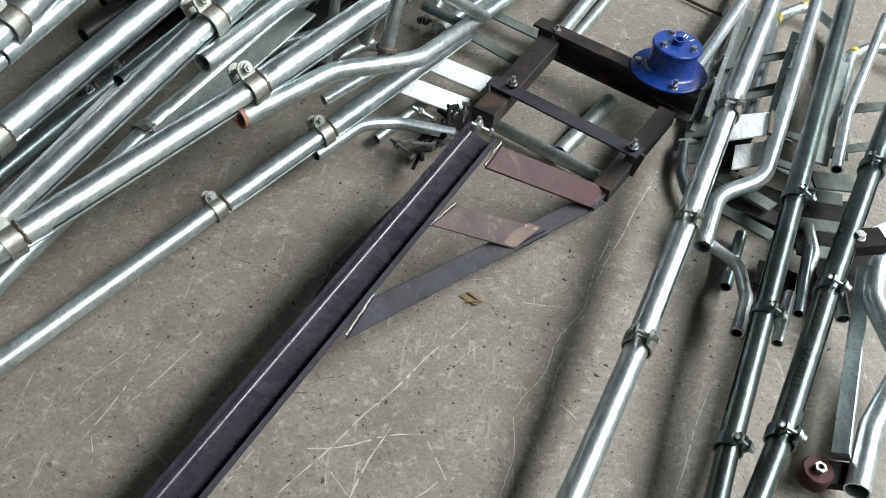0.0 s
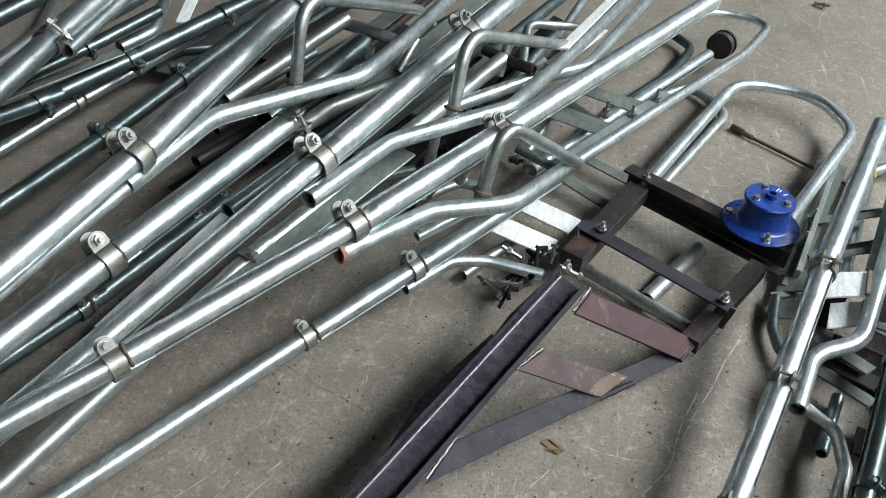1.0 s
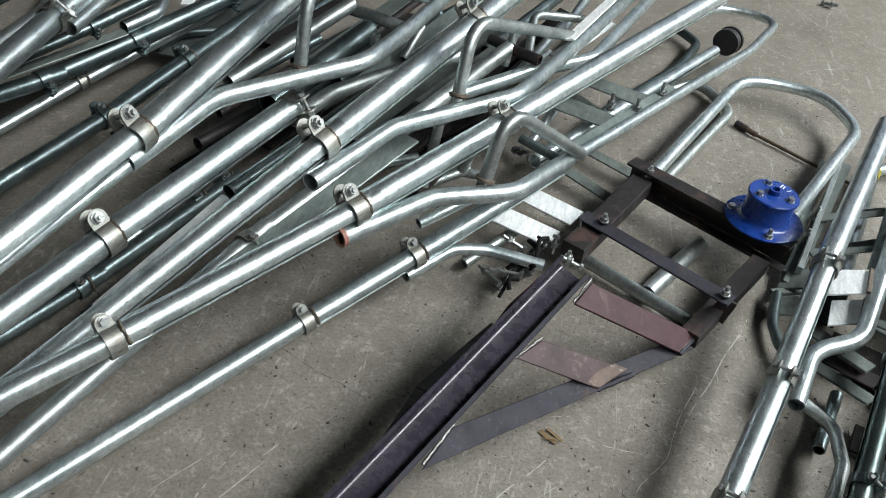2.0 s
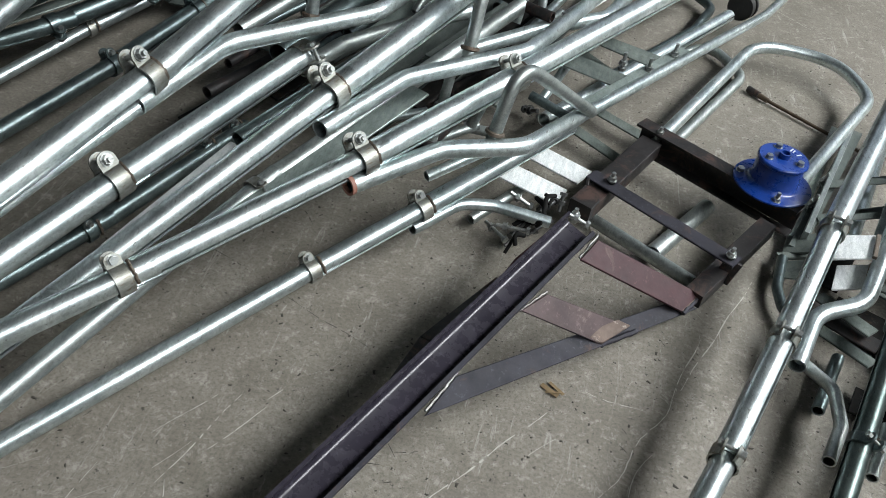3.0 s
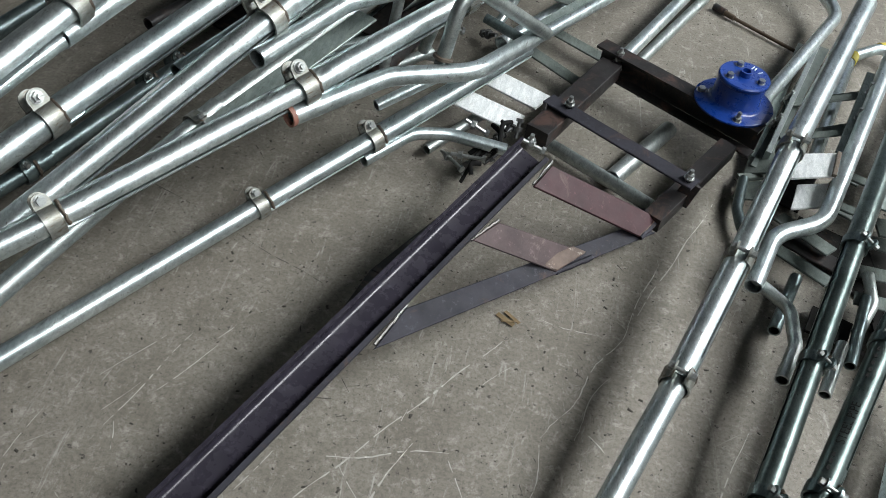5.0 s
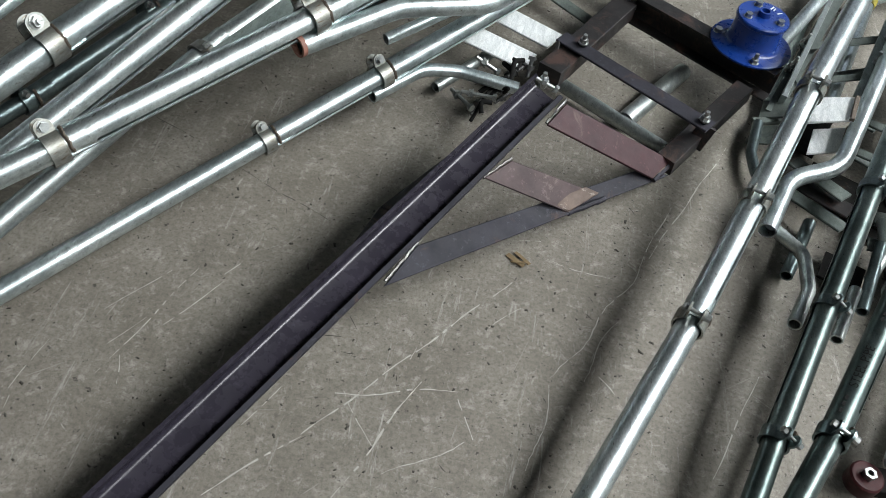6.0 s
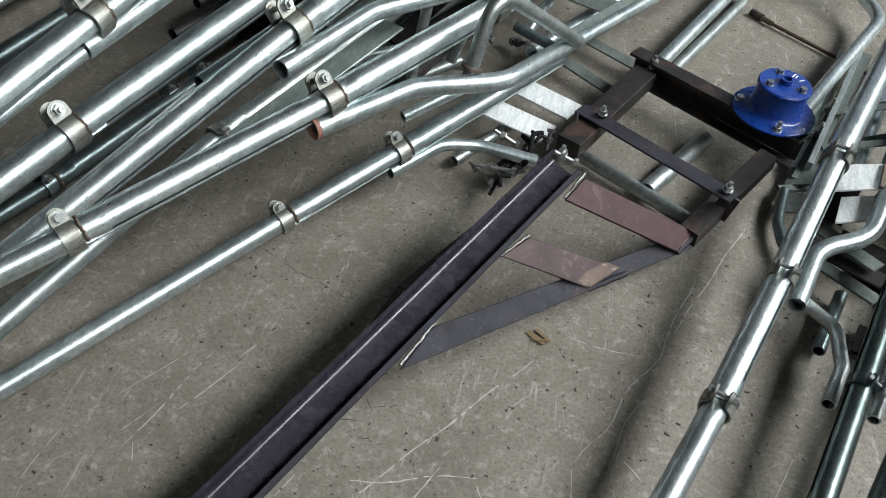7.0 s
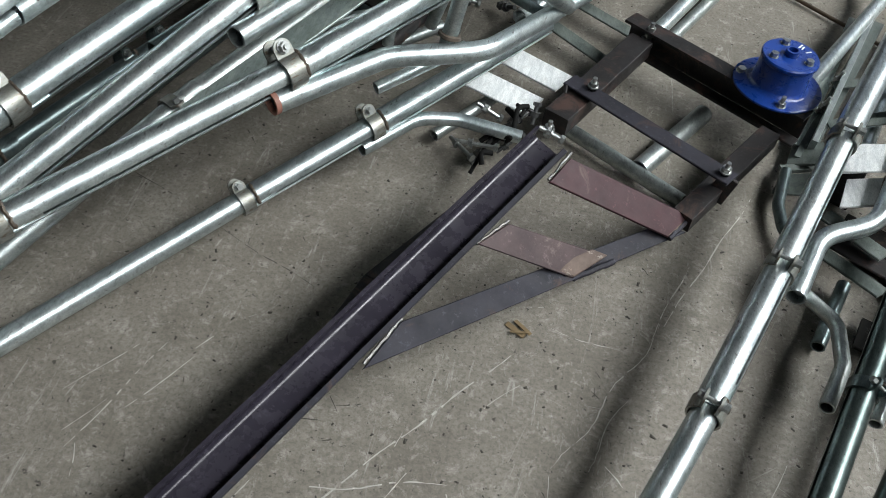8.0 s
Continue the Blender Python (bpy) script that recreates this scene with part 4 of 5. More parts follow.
# hairpin loops lying on the floor
bent_tube("hairpin_tube", "galvanised hairpin tube behind the frame",
          [(0.252, 1.978, 0.085), (0.580, 2.765, 0.085), (0.850, 2.745, 0.085), (0.925, 2.530, 0.085), (0.620, 1.907, 0.085)], 0.0190, 0.17, steps=14)
bent_tube("hairpin_tube", "slim galvanised hairpin tube on the floor", [(0.315, 2.089, 0.030), (0.545, 2.603, 0.030), (0.440, 2.792, 0.030), (0.310, 2.640, 0.030)], 0.0165, 0.1, GALV_OLD)
bent_tube("hairpin_tube", "dark steel hairpin tube on the floor", [(0.093, 2.356, 0.040), (0.379, 2.861, 0.040), (0.448, 3.079, 0.040), (0.344, 3.223, 0.040), (0.146, 2.845, 0.040)], 0.0165, 0.09, GALV_DARK)
wr = thing("socket_wrench", (0.568, 2.565, 0.012), "long dark steel socket wrench lying on the floor", "wrench")
b = tube_bm([Vector((0.566, 2.564, 0.014)), Vector((0.599, 2.535, 0.014))], 0.0115, 0.005)
part("socket", b, BLACKSTEEL, wr)
part("collar", tube_bm([Vector((0.599, 2.535, 0.014)), Vector((0.626, 2.511, 0.014))], 0.0085, 0.004), RUSTY, wr)
part("shaft", tube_bm([Vector((0.627, 2.515, 0.012)), Vector((0.920, 2.305, 0.012))], 0.0055, 0.004), RUSTY, wr)
b = bolt_bm(0.06, 0.007, 0.012, 0.03)
b.transform(Matrix.Translation(Vector((1.032, 3.819, 0.012))) @ Matrix.Rotation(radians(60), 4, "Z") @ Matrix.Rotation(radians(80), 4, "X"))
tagged(new("loose_bolt", mesh_from(b, "loose_bolt", BOLT)), "pale zinc bolt lying on the floor", "bolt")

# ---- the group of frames on the other side ----
G = "galvanised telescopic frame with clamps, a bent side tube and slats"
R1A, R1B, R1C, R1D, R1E = (0.263, 0.609, 0.105), (0.401, 0.952, 0.145), (0.512, 1.251, 0.175), (0.629, 1.584, 0.222), (0.865, 2.213, 0.280)
g1 = pole(G, [(R1A, R1B, 0.0221), (R1B, R1C, 0.0246), (R1C, R1D, 0.0246), (R1D, R1E, 0.0258)],
          [(R1B, 0.0246, 0), (R1C, 0.0246, 0), (R1D, 0.0258, 0)], slits=(None, (52, 0.006), (52, 0.006), None), name="telescopic_stand", group="telescopic frames beside the beam")
bent_tube("side_tube", "galvanised tube with an S-bend", [(0.578, 1.281, 0.085), (0.628, 1.437, 0.100), (0.734, 1.487, 0.120), (0.814, 1.723, 0.160), (1.039, 2.358, 0.210)], 0.0190, 0.09, parent=g1)
part("slat", plate_bm([(0.691, 1.704, 0.130), (0.772, 1.690, 0.165), (0.752, 1.606, 0.160), (0.670, 1.612, 0.125)], 0.006), PLATE, g1, "bright flat slat with heat stain")
part("slat", plate_bm([(0.700, 1.634, 0.095), (0.768, 1.633, 0.120), (0.744, 1.549, 0.115), (0.678, 1.546, 0.091)], 0.006), PLATE, g1, "bright flat slat with heat stain")
part("slat", plate_bm([(0.622, 1.793, 0.030), (0.685, 1.780, 0.070), (0.665, 1.703, 0.065), (0.604, 1.720, 0.030)], 0.006), STRIP, g1, "grey flat slat")
part("slat", plate_bm([(0.594, 1.688, 0.025), (0.668, 1.683, 0.060), (0.632, 1.603, 0.055), (0.572, 1.628, 0.020)], 0.006), STRIP, g1, "grey flat slat")
part("weld_bead", solid_bm(rect(0.010, 0.008), [Vector((0.772, 1.685, 0.168)), Vector((0.751, 1.602, 0.163))]), WELD, g1, "brown weld bead")
part("weld_bead", solid_bm(rect(0.010, 0.008), [Vector((0.767, 1.629, 0.123)), Vector((0.743, 1.545, 0.118))]), WELD, g1, "brown weld bead")
flat_bar("grey rail under the pole", (0.634, 1.736, 0.040), (0.864, 2.349, 0.060), 0.036, 0.005, STRIP, 0, "rail", g1)
flat_bar("grey rail beside the side tube", (0.797, 1.723, 0.140), (0.918, 2.076, 0.160), 0.034, 0.005, RAIL, 0, "rail", g1)
flat_bar("grey cross bar", (0.787, 1.970, 0.120), (0.904, 1.992, 0.150), 0.024, 0.005, STRIP, 0, "slat", g1)
flat_bar("grey cross bar", (0.725, 1.819, 0.100), (0.835, 1.825, 0.140), 0.024, 0.005, STRIP, 0, "slat", g1)
bent_tube("side_tube", "weathered tube under the slats", [(0.600, 1.690, 0.035), (0.578, 1.575, 0.035), (0.586, 1.505, 0.035), (0.615, 1.465, 0.040)], 0.0125, 0.05, GALV_DARK, g1)

R2A, R2B, R2C, R2D, R2E = (0.502, 0.633, 0.100), (0.551, 0.784, 0.115), (0.651, 1.065, 0.140), (0.760, 1.375, 0.170), (1.123, 2.376, 0.230)
g2 = pole(G, [(R2A, R2B, 0.0193), (R2B, R2C, 0.0215), (R2C, R2D, 0.0215), (R2D, R2E, 0.0225)],
          [(R2B, 0.0215, 30), (R2C, 0.0215, 30), (R2D, 0.0225, 30)], GALV_GREEN, slits=(None, (-72, 0.006), (-72, 0.006), None), name="telescopic_stand", group="telescopic frames beside the beam")
bent_tube("side_tube", "slim tube with an S-bend", [(0.590, 1.318, 0.070), (0.658, 1.255, 0.070), (0.657, 1.156, 0.075), (0.619, 1.059, 0.080)], 0.0135, 0.05, GALV_OLD, g2)
flat_bar("grey flat slat", (0.648, 1.440, 0.060), (0.744, 1.344, 0.080), 0.036, 0.006, STRIP, 0, "slat", g2)
flat_bar("grey flat slat", (0.813, 1.705, 0.100), (0.876, 1.666, 0.110), 0.028, 0.006, STRIP, 0, "slat", g2)
flat_bar("grey flat slat", (0.777, 1.600, 0.090), (0.844, 1.563, 0.100), 0.028, 0.006, STRIP, 0, "slat", g2)
straight_tube("short dark tube with an open end under the slats", (0.640, 1.229, 0.025), (0.700, 1.393, 0.030), 0.0135, GALV_DARK)
straight_tube("short weathered tube with an open end", (0.713, 1.072, 0.050), (0.761, 1.201, 0.060), 0.0125, GALV_OLD)
straight_tube("short dark tube with an open end", (0.779, 1.166, 0.040), (0.839, 1.355, 0.050), 0.0125, GALV_DARK)

R3A, R3B, R3C, R3D, R3E = (0.560, 0.641, 0.100), (0.643, 0.809, 0.120), (0.788, 1.138, 0.150), (0.952, 1.491, 0.185), (1.254, 2.116, 0.220)
g3 = pole(G, [(R3A, R3B, 0.0207), (R3B, R3C, 0.0231), (R3C, R3D, 0.0231), (R3D, R3E, 0.0242)],
          [(R3B, 0.0231, 10), (R3C, 0.0231, 10), (R3D, 0.0242, 0)], GALV_GREEN, slits=(None, (52, 0.006), (52, 0.006), None), name="telescopic_stand", group="telescopic frames beside the beam")
bent_tube("side_tube", "galvanised tube beside the pole", [(0.918, 1.558, 0.120), (0.986, 1.763, 0.140), (1.185, 2.195, 0.180)], 0.0135, 0.05, GALV, g3)
flat_bar("grey rail", (0.895, 1.597, 0.100), (1.037, 2.012, 0.130), 0.040, 0.005, RAIL, 0, "rail", g3)
flat_bar("grey flat slat", (0.907, 1.676, 0.080), (0.983, 1.658, 0.090), 0.045, 0.006, STRIP, 0, "slat", g3)
flat_bar("grey flat slat", (0.869, 1.526, 0.060), (0.942, 1.509, 0.070), 0.045, 0.006, STRIP, 0, "slat", g3)
flat_bar("grey flat slat", (1.007, 1.858, 0.080), (1.143, 1.890, 0.090), 0.035, 0.006, STRIP, 0, "slat", g3)
flat_bar("bright flat slat", (0.939, 1.351, 0.100), (1.031, 1.401, 0.120), 0.040, 0.006, PLATE, 0, "slat", g3)

flat_bar("grey angle rail under the pole", (0.630, 1.787, 0.035), (0.808, 2.363, 0.050), 0.026, 0.005, RAIL, 0, "rail", g1)
flat_bar("pale web of the angle rail", (0.652, 1.765, 0.060), (0.841, 2.337, 0.075), 0.014, 0.030, GALV_OLD, 0, "rail_web", g1)
flat_bar("grey cross bar", (0.719, 2.015, 0.060), (0.912, 2.067, 0.100), 0.028, 0.005, STRIP, 0, "slat", g1)
flat_bar("grey cross bar", (0.699, 1.869, 0.050), (0.876, 1.916, 0.100), 0.028, 0.005, STRIP, 0, "slat", g1)
for p in ((0.726, 2.039, 0.050), (0.684, 1.920, 0.050), (0.867, 1.879, 0.120)):
    k = bolt_bm(0.04, 0.005, 0.009, 0.010)
    k.transform(Matrix.Translation(p) @ Matrix.Rotation(radians(14), 4, "Y"))
    part("bolt", k, BOLT, g1, "zinc bolt through the rail")
for p in ((0.893, 1.980, 0.152), (0.850, 1.864, 0.146)):
    k = bolt_bm(0.040, 0.005, 0.009, 0.010)
    k.transform(Matrix.Translation(p) @ Matrix.Rotation(radians(-10), 4, "Y"))
    part("bolt", k, BOLT, g1, "zinc bolt through the rail")
flat_bar("dark end plate", (0.590, 1.698, 0.030), (0.682, 1.732, 0.035), 0.020, 0.012, STRIP, 0, "end_plate", g1)
flat_bar("grey flat slat", (0.669, 1.561, 0.050), (0.773, 1.464, 0.060), 0.040, 0.006, STRIP, 0, "slat", g2)
flat_bar("dark flat slat", (0.692, 1.510, 0.030), (0.792, 1.445, 0.040), 0.050, 0.006, BLACKSTEEL, 0, "slat", g2)
flat_bar("grey flat slat", (0.796, 1.755, 0.070), (0.862, 1.704, 0.080), 0.030, 0.006, STRIP, 0, "slat", g2)
flat_bar("grey flat slat", (0.771, 1.638, 0.060), (0.846, 1.580, 0.070), 0.030, 0.006, STRIP, 0, "slat", g2)
flat_bar("dark floor plate", (0.719, 1.579, 0.012), (0.848, 1.523, 0.012), 0.090, 0.010, FLOORPLATE, 0, "base_plate", g2)
flat_bar("dark floor plate", (0.794, 1.456, 0.012), (0.939, 1.445, 0.012), 0.110, 0.010, FLOORPLATE, 0, "base_plate", g2)
flat_bar("dark floor plate", (0.863, 1.342, 0.012), (1.020, 1.352, 0.012), 0.090, 0.010, FLOORPLATE, 0, "base_plate", g3)
flat_bar("grey flat slat", (0.834, 1.435, 0.050), (0.925, 1.423, 0.060), 0.040, 0.006, STRIP, 0, "slat", g3)
flat_bar("grey flat slat", (0.816, 1.360, 0.040), (0.885, 1.346, 0.050), 0.040, 0.006, STRIP, 0, "slat", g3)
flat_bar("grey flat slat", (0.997, 1.706, 0.070), (1.158, 1.760, 0.080), 0.028, 0.006, STRIP, 0, "slat", g3)
part("bracket", bar_bm((0.838, 1.262, 0.165), (0.925, 1.285, 0.165), 0.052, 0.030), FLOORPLATE, g3, "black greasy bracket beside the clamp")
k = bolt_bm(0.012, 0.006, 0.011, 0.002)
k.transform(Matrix.Translation((0.868, 1.270, 0.181)))
part("bolt", k, BOLT, g3, "zinc bolt in the bracket")
# dull black plates among the clutter, added to deepen the shaded floor
flat_bar("dull black flat plate darkening the floor", (0.760, 1.530, 0.020), (0.900, 1.480, 0.020), 0.120, 0.008, FLOORPLATE, 0, "base_plate", g2)
flat_bar("dull black flat plate darkening the floor", (0.885, 1.512, 0.022), (0.990, 1.520, 0.022), 0.085, 0.008, FLOORPLATE, 0, "base_plate", g3)
flat_bar("dark grey flat slat", (0.902, 1.602, 0.045), (1.005, 1.606, 0.045), 0.062, 0.007, STRIP, 0, "slat", g3)
flat_bar("dull black flat plate darkening the floor", (0.720, 1.290, 0.020), (0.800, 1.262, 0.020), 0.080, 0.008, FLOORPLATE, 0, "base_plate", g2)
flat_bar("dull black flat plate darkening the floor", (0.855, 1.262, 0.020), (0.960, 1.262, 0.020), 0.110, 0.008, FLOORPLATE, 0, "base_plate", g3)
# dull strip that darkens the shaded floor below the slats
flat_bar("dull black strip darkening the floor", (0.700, 1.640, 0.020), (0.790, 1.850, 0.020), 0.070, 0.006, FLOORPLATE, 0, "base_plate", g1)
straight_tube("short weathered tube with an open end", (0.867, 1.159, 0.050), (0.876, 1.285, 0.060), 0.0155, GALV_OLD)
bent_tube("bent_tube", "dark bent tube under the poles", [(0.807, 1.258, 0.040), (0.848, 1.339, 0.050), (0.846, 1.418, 0.060)], 0.0125, 0.05, GALV_OLD)
bent_tube("hairpin_tube", "galvanised hairpin tube with yellow paint marks", [(0.770, 1.777, 0.045), (0.950, 2.347, 0.050), (1.075, 2.458, 0.050), (1.146, 2.321, 0.050), (1.075, 2.082, 0.050)], 0.0165, 0.07)
bent_tube("hairpin_tube", "galvanised hairpin tube with yellow paint marks", [(1.028, 1.889, 0.050), (1.140, 2.183, 0.050), (1.238, 2.265, 0.050), (1.337, 2.198, 0.050)], 0.0165, 0.06)
for a, c in (((0.940, 2.313, 0.050), (0.958, 2.356, 0.050)), ((1.047, 2.431, 0.050), (1.067, 2.439, 0.050)), ((1.148, 2.193, 0.050), (1.160, 2.208, 0.050))):
    k = thing("paint_mark", a, "yellow paint mark on the hairpin tube", "paint mark", "yellow paint marks")
    part("band", tube_bm([Vector(a), Vector(c)], 0.0178, 0.002), YELLOW, k)
# last frame at the edge: square rail, bent tube and a red bracket
g4 = thing("edge_frame", (0.812, 0.849, 0.000), "galvanised square rail with a thick bent tube and red bracket", "steel frame")
flat_bar("shiny square rail", (0.768, 0.815, 0.075), (0.926, 1.272, 0.085), 0.030, 0.022, GALV, 30, "rail", g4)
bent_tube("bent_tube", "thick bent galvanised tube", [(0.786, 0.757, 0.065), (0.842, 0.885, 0.070), (0.940, 1.030, 0.085)], 0.022, 0.12, GALV, g4)
bent_tube("bent_tube", "thick bent galvanised tube", [(0.915, 1.010, 0.120), (0.896, 1.159, 0.120), (0.931, 1.257, 0.120), (1.007, 1.319, 0.120)], 0.022, 0.06, GALV, g4)
q = Vector((0.731, 0.794, 0.045))
lug = lathe_bm([(0.012, -0.018), (0.027, -0.018), (0.029, -0.015), (0.029, 0.010), (0.026, 0.013), (0.010, 0.013)], 24)
lug.transform(Matrix.Translation(q))
part("bracket", lug, DARKRED, g4, "dark red round lug")
part("bracket_arm", bar_bm(q, (0.793, 0.795, 0.045), 0.046, 0.022), FLOORPLATE, g4, "black bracket arm")
part("nut", tube_bm([q + Vector((0, 0, 0.012)), q + Vector((0, 0, 0.024))], 0.011, 0.005, None, 6), BOLT, g4, "zinc nut on the lug")

# printed letters along the dark pole
def printed(text, start, along, size, r, deg, parent):
    """Letters wrapped on a tube; along: the tube's direction, deg: from its top to the right."""
    cu = bpy.data.curves.new("letters", "FONT")
    cu.body, cu.size, cu.align_x = text, size, "LEFT"
    ob = bpy.data.objects.new("letters", cu)
    scene.collection.objects.link(ob)
    bpy.context.view_layer.update()
    me = bpy.data.meshes.new_from_object(ob.evaluated_get(bpy.context.evaluated_depsgraph_get()))
    bpy.data.objects.remove(ob)
    m = axis_matrix(Vector(start), along)
    for v in me.vertices:
        a = radians(deg) - (v.co.y - size * 0.35) / r
        v.co = m @ Vector(((r + 0.0008) * math.sin(a), v.co.x, (r + 0.0008) * math.cos(a)))
    me.materials.clear()
    me.materials.append(INK)
    o = new("printed_letters", me)
    hang(o, parent)
    return tagged(o, "black printed letters")


d3 = Vector(R3C) - Vector(R3B)
printed("STEEL PIPE", Vector(R3B).lerp(Vector(R3C), 0.26), d3, 0.021, 0.0231, -22, g3)
for k, f in enumerate((0.10, 0.14, 0.18, 0.70, 0.74, 0.79, 0.84, 0.89)):
    a = Vector(R3B).lerp(Vector(R3C), f)
    m = axis_matrix(a, d3, -22)
    part("printed_mark", bar_bm(m @ Vector((0, 0, 0.0231)), m @ Vector((0, 0.009, 0.0231)), 0.0085, 0.0008), INK, g3, "unreadable printed mark")

# ---- marks on the floor ----
MARKS = Matrix.Translation((0.05, 0.226, 0)) @ Matrix.Rotation(radians(3.04), 4, "Z") @ Matrix.Translation((-0.05, -0.226, 0))


def floor_strokes(name, label, category, strokes, mat, lift=0.0006, gaps=0.16):
    """Thin scratches: (from, to, width, wobble)."""
    rng = random.Random(11)
    bm = bmesh.new()
    for a, c, w, wob in strokes:
        a, c = MARKS @ Vector(a), MARKS @ Vector(c)
        n = max(3, int((c - a).length / 0.011))
        d = (c - a).normalized()
        s = Vector((d.y, -d.x, 0))
        prev = None
        for i in range(n + 1):
            p = a.lerp(c, i / n) + s * (0.3 * rng.uniform(-wob, wob) + 1.6 * wob * math.sin(i * 0.37 + a.x * 40)) + Vector((0, 0, lift))
            ww = 0.8 * w * (0.35 + 0.65 * math.sin(math.pi * (0.08 + 0.84 * i / n))) * rng.uniform(0.3, 1.25)
            cur = (bm.verts.new(p - s * ww / 2), bm.verts.new(p + s * ww / 2))
            if rng.random() < gaps:
                prev = None
            if prev:
                bm.faces.new((prev[0], prev[1], cur[1], cur[0]))
            prev = cur
    bmesh.ops.recalc_face_normals(bm, faces=bm.faces[:])
    return tagged(new(name, mesh_from(bm, name, mat, False)), label, category, kind="stuff")


SCRATCH = paint_material("pale_scratch", (0.46, 0.44, 0.40), (0.29, 0.275, 0.25), 0.8)
SCUFF = paint_material("pale_scuff", (0.30, 0.285, 0.255), (0.22, 0.205, 0.18), 0.8)
CRACK = paint_material("dark_crack", (0.06, 0.054, 0.045), (0.04, 0.036, 0.03), 0.9)
floor_strokes("floor_scratches", "pale scratches across the concrete floor", "scratches", [
    ((0.143, 1.063, 0.000), (-0.169, 0.662, 0.000), 0.0050, 0.0012), ((-0.169, 0.662, 0.000), (-0.292, 0.534, 0.000), 0.0040, 0.0012), ((0.006, 0.805, 0.000), (-0.094, 0.567, 0.000), 0.0050, 0.0016),
    ((-0.014, 0.872, 0.000), (-0.021, 0.845, 0.000), 0.0040, 0.001), ((-0.155, 0.744, 0.000), (0.073, 0.800, 0.000), 0.0035, 0.003), ((0.080, 0.785, 0.000), (0.110, 0.700, 0.000), 0.0030, 0.003),
    ((-0.119, 0.758, 0.000), (-0.055, 0.666, 0.000), 0.0030, 0.002), ((-0.224, 0.740, 0.000), (-0.270, 0.660, 0.000), 0.0035, 0.0015), ((0.608, 1.586, 0.000), (0.415, 1.193, 0.000), 0.0035, 0.0012),
    ((0.467, 1.355, 0.000), (0.392, 1.156, 0.000), 0.0030, 0.0015), ((0.415, 1.193, 0.000), (0.238, 0.858, 0.000), 0.0030, 0.004), ((0.353, 1.017, 0.000), (0.288, 0.872, 0.000), 0.0025, 0.004),
    ((0.238, 0.858, 0.000), (0.209, 0.675, 0.000), 0.0025, 0.004), ((0.318, 0.881, 0.000), (0.350, 0.854, 0.000), 0.003, 0.003), ((-0.442, 0.951, 0.000), (-0.528, 0.700, 0.000), 0.0028, 0.0012),
    ((-0.487, 0.937, 0.000), (-0.567, 0.824, 0.000), 0.0025, 0.001), ((-0.386, 0.933, 0.000), (-0.458, 0.817, 0.000), 0.0025, 0.001), ((-0.493, 0.826, 0.000), (-0.535, 0.757, 0.000), 0.002, 0.001),
    ((-0.370, 0.980, 0.000), (-0.392, 0.950, 0.000), 0.0025, 0.001), ((-0.633, 0.747, 0.000), (-0.647, 0.643, 0.000), 0.0025, 0.002), ((-0.647, 0.643, 0.000), (-0.629, 0.541, 0.000), 0.0025, 0.002),
    ((-0.507, 0.741, 0.000), (-0.487, 0.677, 0.000), 0.0022, 0.002), ((0.620, 0.953, 0.000), (0.520, 0.727, 0.000), 0.0030, 0.001), ((0.147, 1.171, 0.000), (0.204, 1.182, 0.000), 0.003, 0.002),
    ((0.197, 1.141, 0.000), (0.348, 1.113, 0.000), 0.0022, 0.003), ((0.111, 0.946, 0.000), (0.168, 1.003, 0.000), 0.0022, 0.002), ((-0.025, 0.619, 0.000), (0.125, 0.726, 0.000), 0.0022, 0.003)], SCRATCH)
floor_strokes("floor_cracks", "thin dark crack lines in the concrete floor", "crack", [
    ((-0.748, 1.363, 0.000), (-0.550, 1.275, 0.000), 0.0022, 0.0012), ((-0.502, 1.246, 0.000), (-0.233, 1.127, 0.000), 0.0022, 0.0012), ((-0.130, 0.895, 0.000), (-0.076, 0.914, 0.000), 0.0030, 0.001),
    ((-0.199, 0.856, 0.000), (-0.147, 0.861, 0.000), 0.0025, 0.002), ((-0.145, 0.910, 0.000), (-0.124, 0.884, 0.000), 0.002, 0.001), ((-0.490, 1.510, 0.000), (-0.462, 1.467, 0.000), 0.004, 0.002)], CRACK)
floor_strokes("floor_scratches", "pale scratches across the far floor", "scratches", [
    ((0.977, 3.906, 0.000), (1.172, 3.495, 0.000), 0.004, 0.002), ((0.845, 3.261, 0.000), (0.995, 3.120, 0.000), 0.004, 0.002), ((1.343, 3.992, 0.000), (1.172, 3.495, 0.000), 0.004, 0.003),
    ((0.808, 3.522, 0.000), (0.918, 3.479, 0.000), 0.004, 0.003), ((0.463, 2.625, 0.000), (0.650, 2.814, 0.000), 0.003, 0.002), ((0.978, 3.021, 0.000), (1.165, 3.136, 0.000), 0.003, 0.003)], SCRATCH)

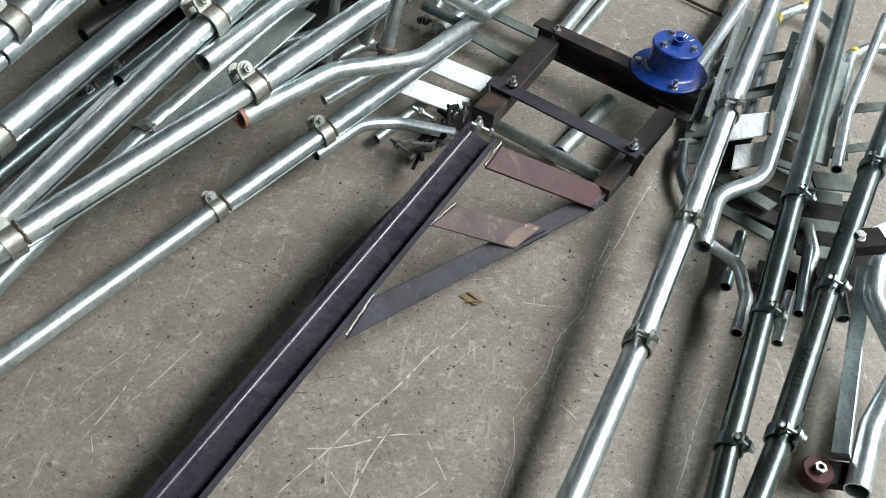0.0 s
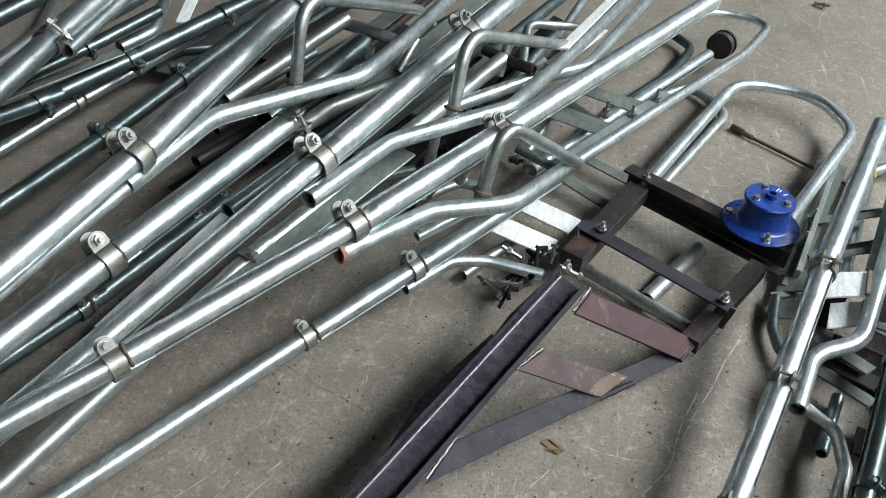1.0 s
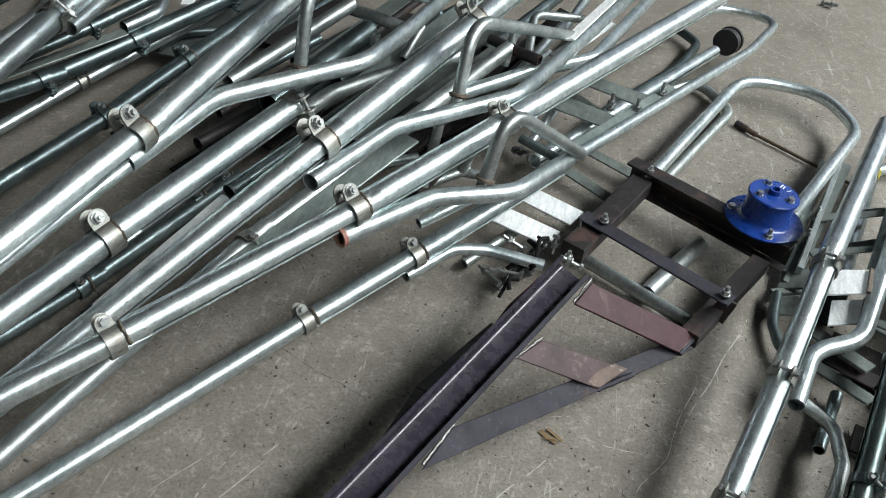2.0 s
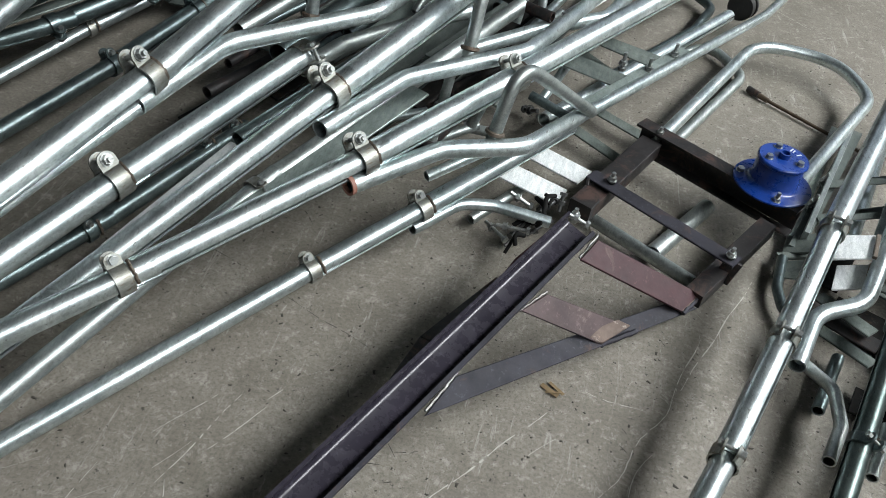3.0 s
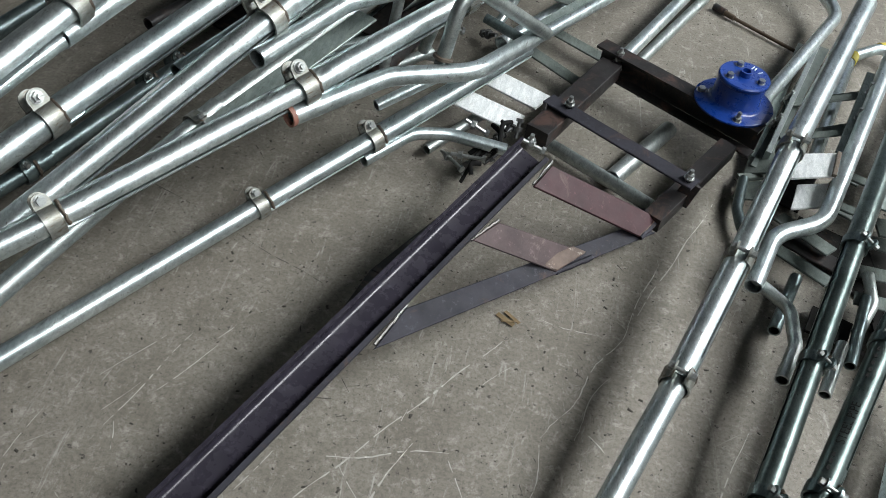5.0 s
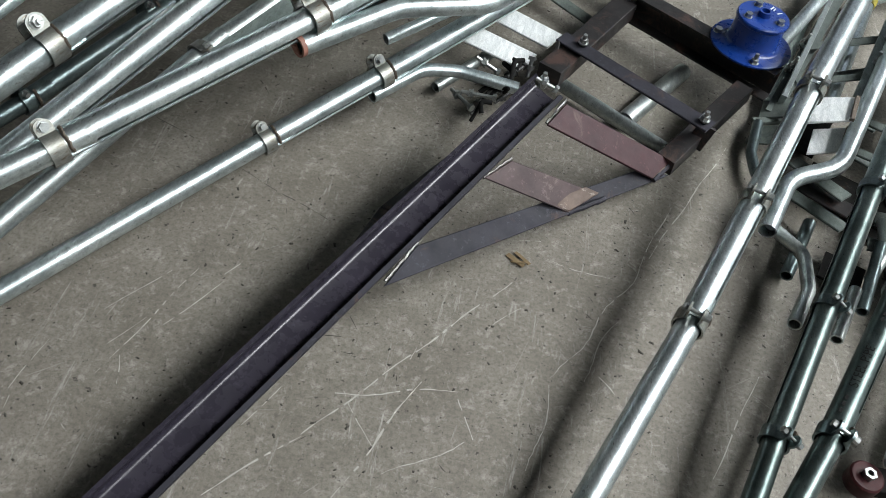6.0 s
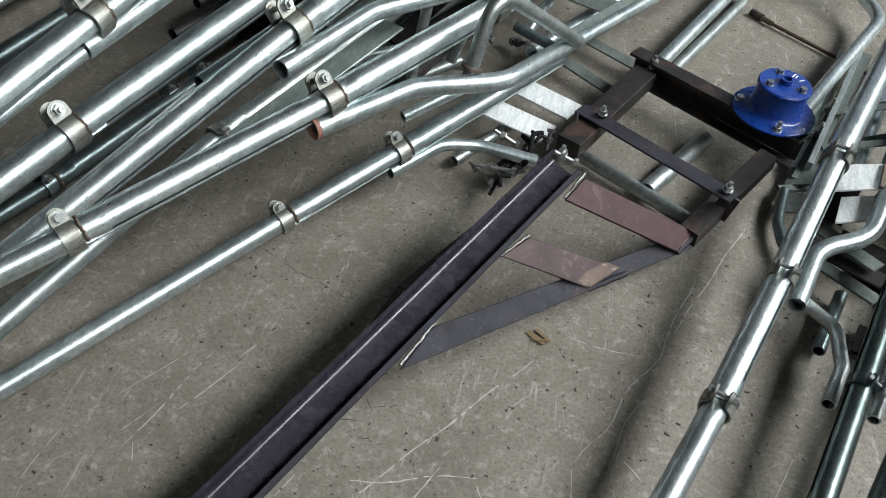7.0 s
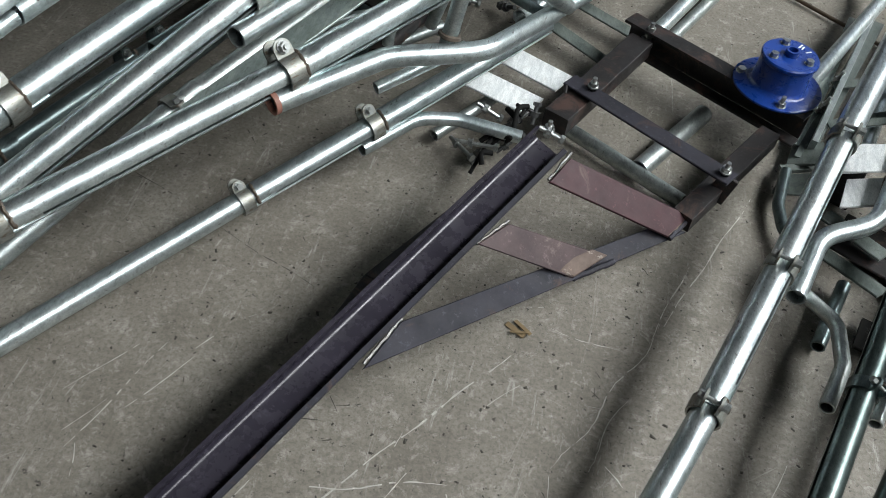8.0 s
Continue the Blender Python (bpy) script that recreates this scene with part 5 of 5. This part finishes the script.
rng = random.Random(77)
small = []
for k in range(230):
    a = Vector((rng.uniform(-1.0, 1.1), rng.uniform(0.35, 2.8), 0))
    turn = rng.choice((0.9, 1.0, 1.1, 2.4, 0.1)) + rng.uniform(-0.35, 0.35)
    size = rng.choice((0.012, 0.02, 0.03, 0.05, 0.08)) * rng.uniform(0.6, 1.4)
    small.append((a, a + Vector((math.cos(turn), math.sin(turn), 0)) * size, rng.uniform(0.0010, 0.0022), 0.0012))
floor_strokes("floor_scuffs", "short pale scuffs strewn over the concrete floor", "scuffs", small, SCUFF, 0.0005, 0.1)
dark = []
for k in range(170):
    a = Vector((rng.uniform(-1.0, 1.1), rng.uniform(0.35, 2.8), 0))
    turn = rng.uniform(0, 6.28)
    dark.append((a, a + Vector((math.cos(turn), math.sin(turn), 0)) * rng.uniform(0.006, 0.022), rng.uniform(0.0012, 0.0030), 0.0015))
floor_strokes("floor_pits", "short dark pits and chips in the concrete floor", "pits", dark, CRACK, 0.0004, 0.15)
b = bmesh.new()
for k, (x0, y0, x1, y1, w) in enumerate(((-0.02, -0.012, 0.02, 0.002, 0.010), (-0.018, 0.006, 0.022, 0.014, 0.008), (0.0, -0.016, 0.018, 0.012, 0.005))):
    q = bar_bm(Vector((x0, y0, 0.003 + 0.001 * k)), Vector((x1, y1, 0.005 + 0.002 * k)), w, 0.0015, 12 * k - 10)
    me = bpy.data.meshes.new("tmp")
    q.to_mesh(me)
    b.from_mesh(me)
    q.free()
    bpy.data.meshes.remove(me)
b.transform(Matrix.Translation((0.101, 1.124, 0.000)) @ Matrix.Rotation(radians(-50), 4, "Z"))
tagged(new("dry_leaf", mesh_from(b, "dry_leaf", LEAF, False)), "crumpled dry brown leaf on the floor", "leaf")


def grit():
    """Crumbs and metal chips strewn on the concrete."""
    rng = random.Random(21)
    bm = bmesh.new()
    for _ in range(2600):
        x, y = rng.uniform(-1.1, 1.3), rng.uniform(0.25, 2.9)
        s = rng.choice((0.0010, 0.0012, 0.0016, 0.0024)) * rng.uniform(0.7, 1.3)
        m = Matrix.LocRotScale((x, y, s * 0.3), Euler((rng.uniform(-0.3, 0.3), rng.uniform(-0.3, 0.3), rng.uniform(0, 6.28))), (s * rng.uniform(0.8, 2.6), s, s * 0.6))
        q = [bm.verts.new(m @ Vector(p)) for p in ((-1, -1, -0.5), (1, -0.8, -0.5), (0.7, 1, -0.5), (-0.8, 0.7, -0.5), (0.1, 0, 0.8))]
        for i in range(4):
            bm.faces.new((q[i], q[(i + 1) % 4], q[4]))
    return tagged(new("floor_grit", mesh_from(bm, "floor_grit", CRACK, False)), "dark crumbs and metal chips on the concrete", "grit", kind="stuff")


grit()
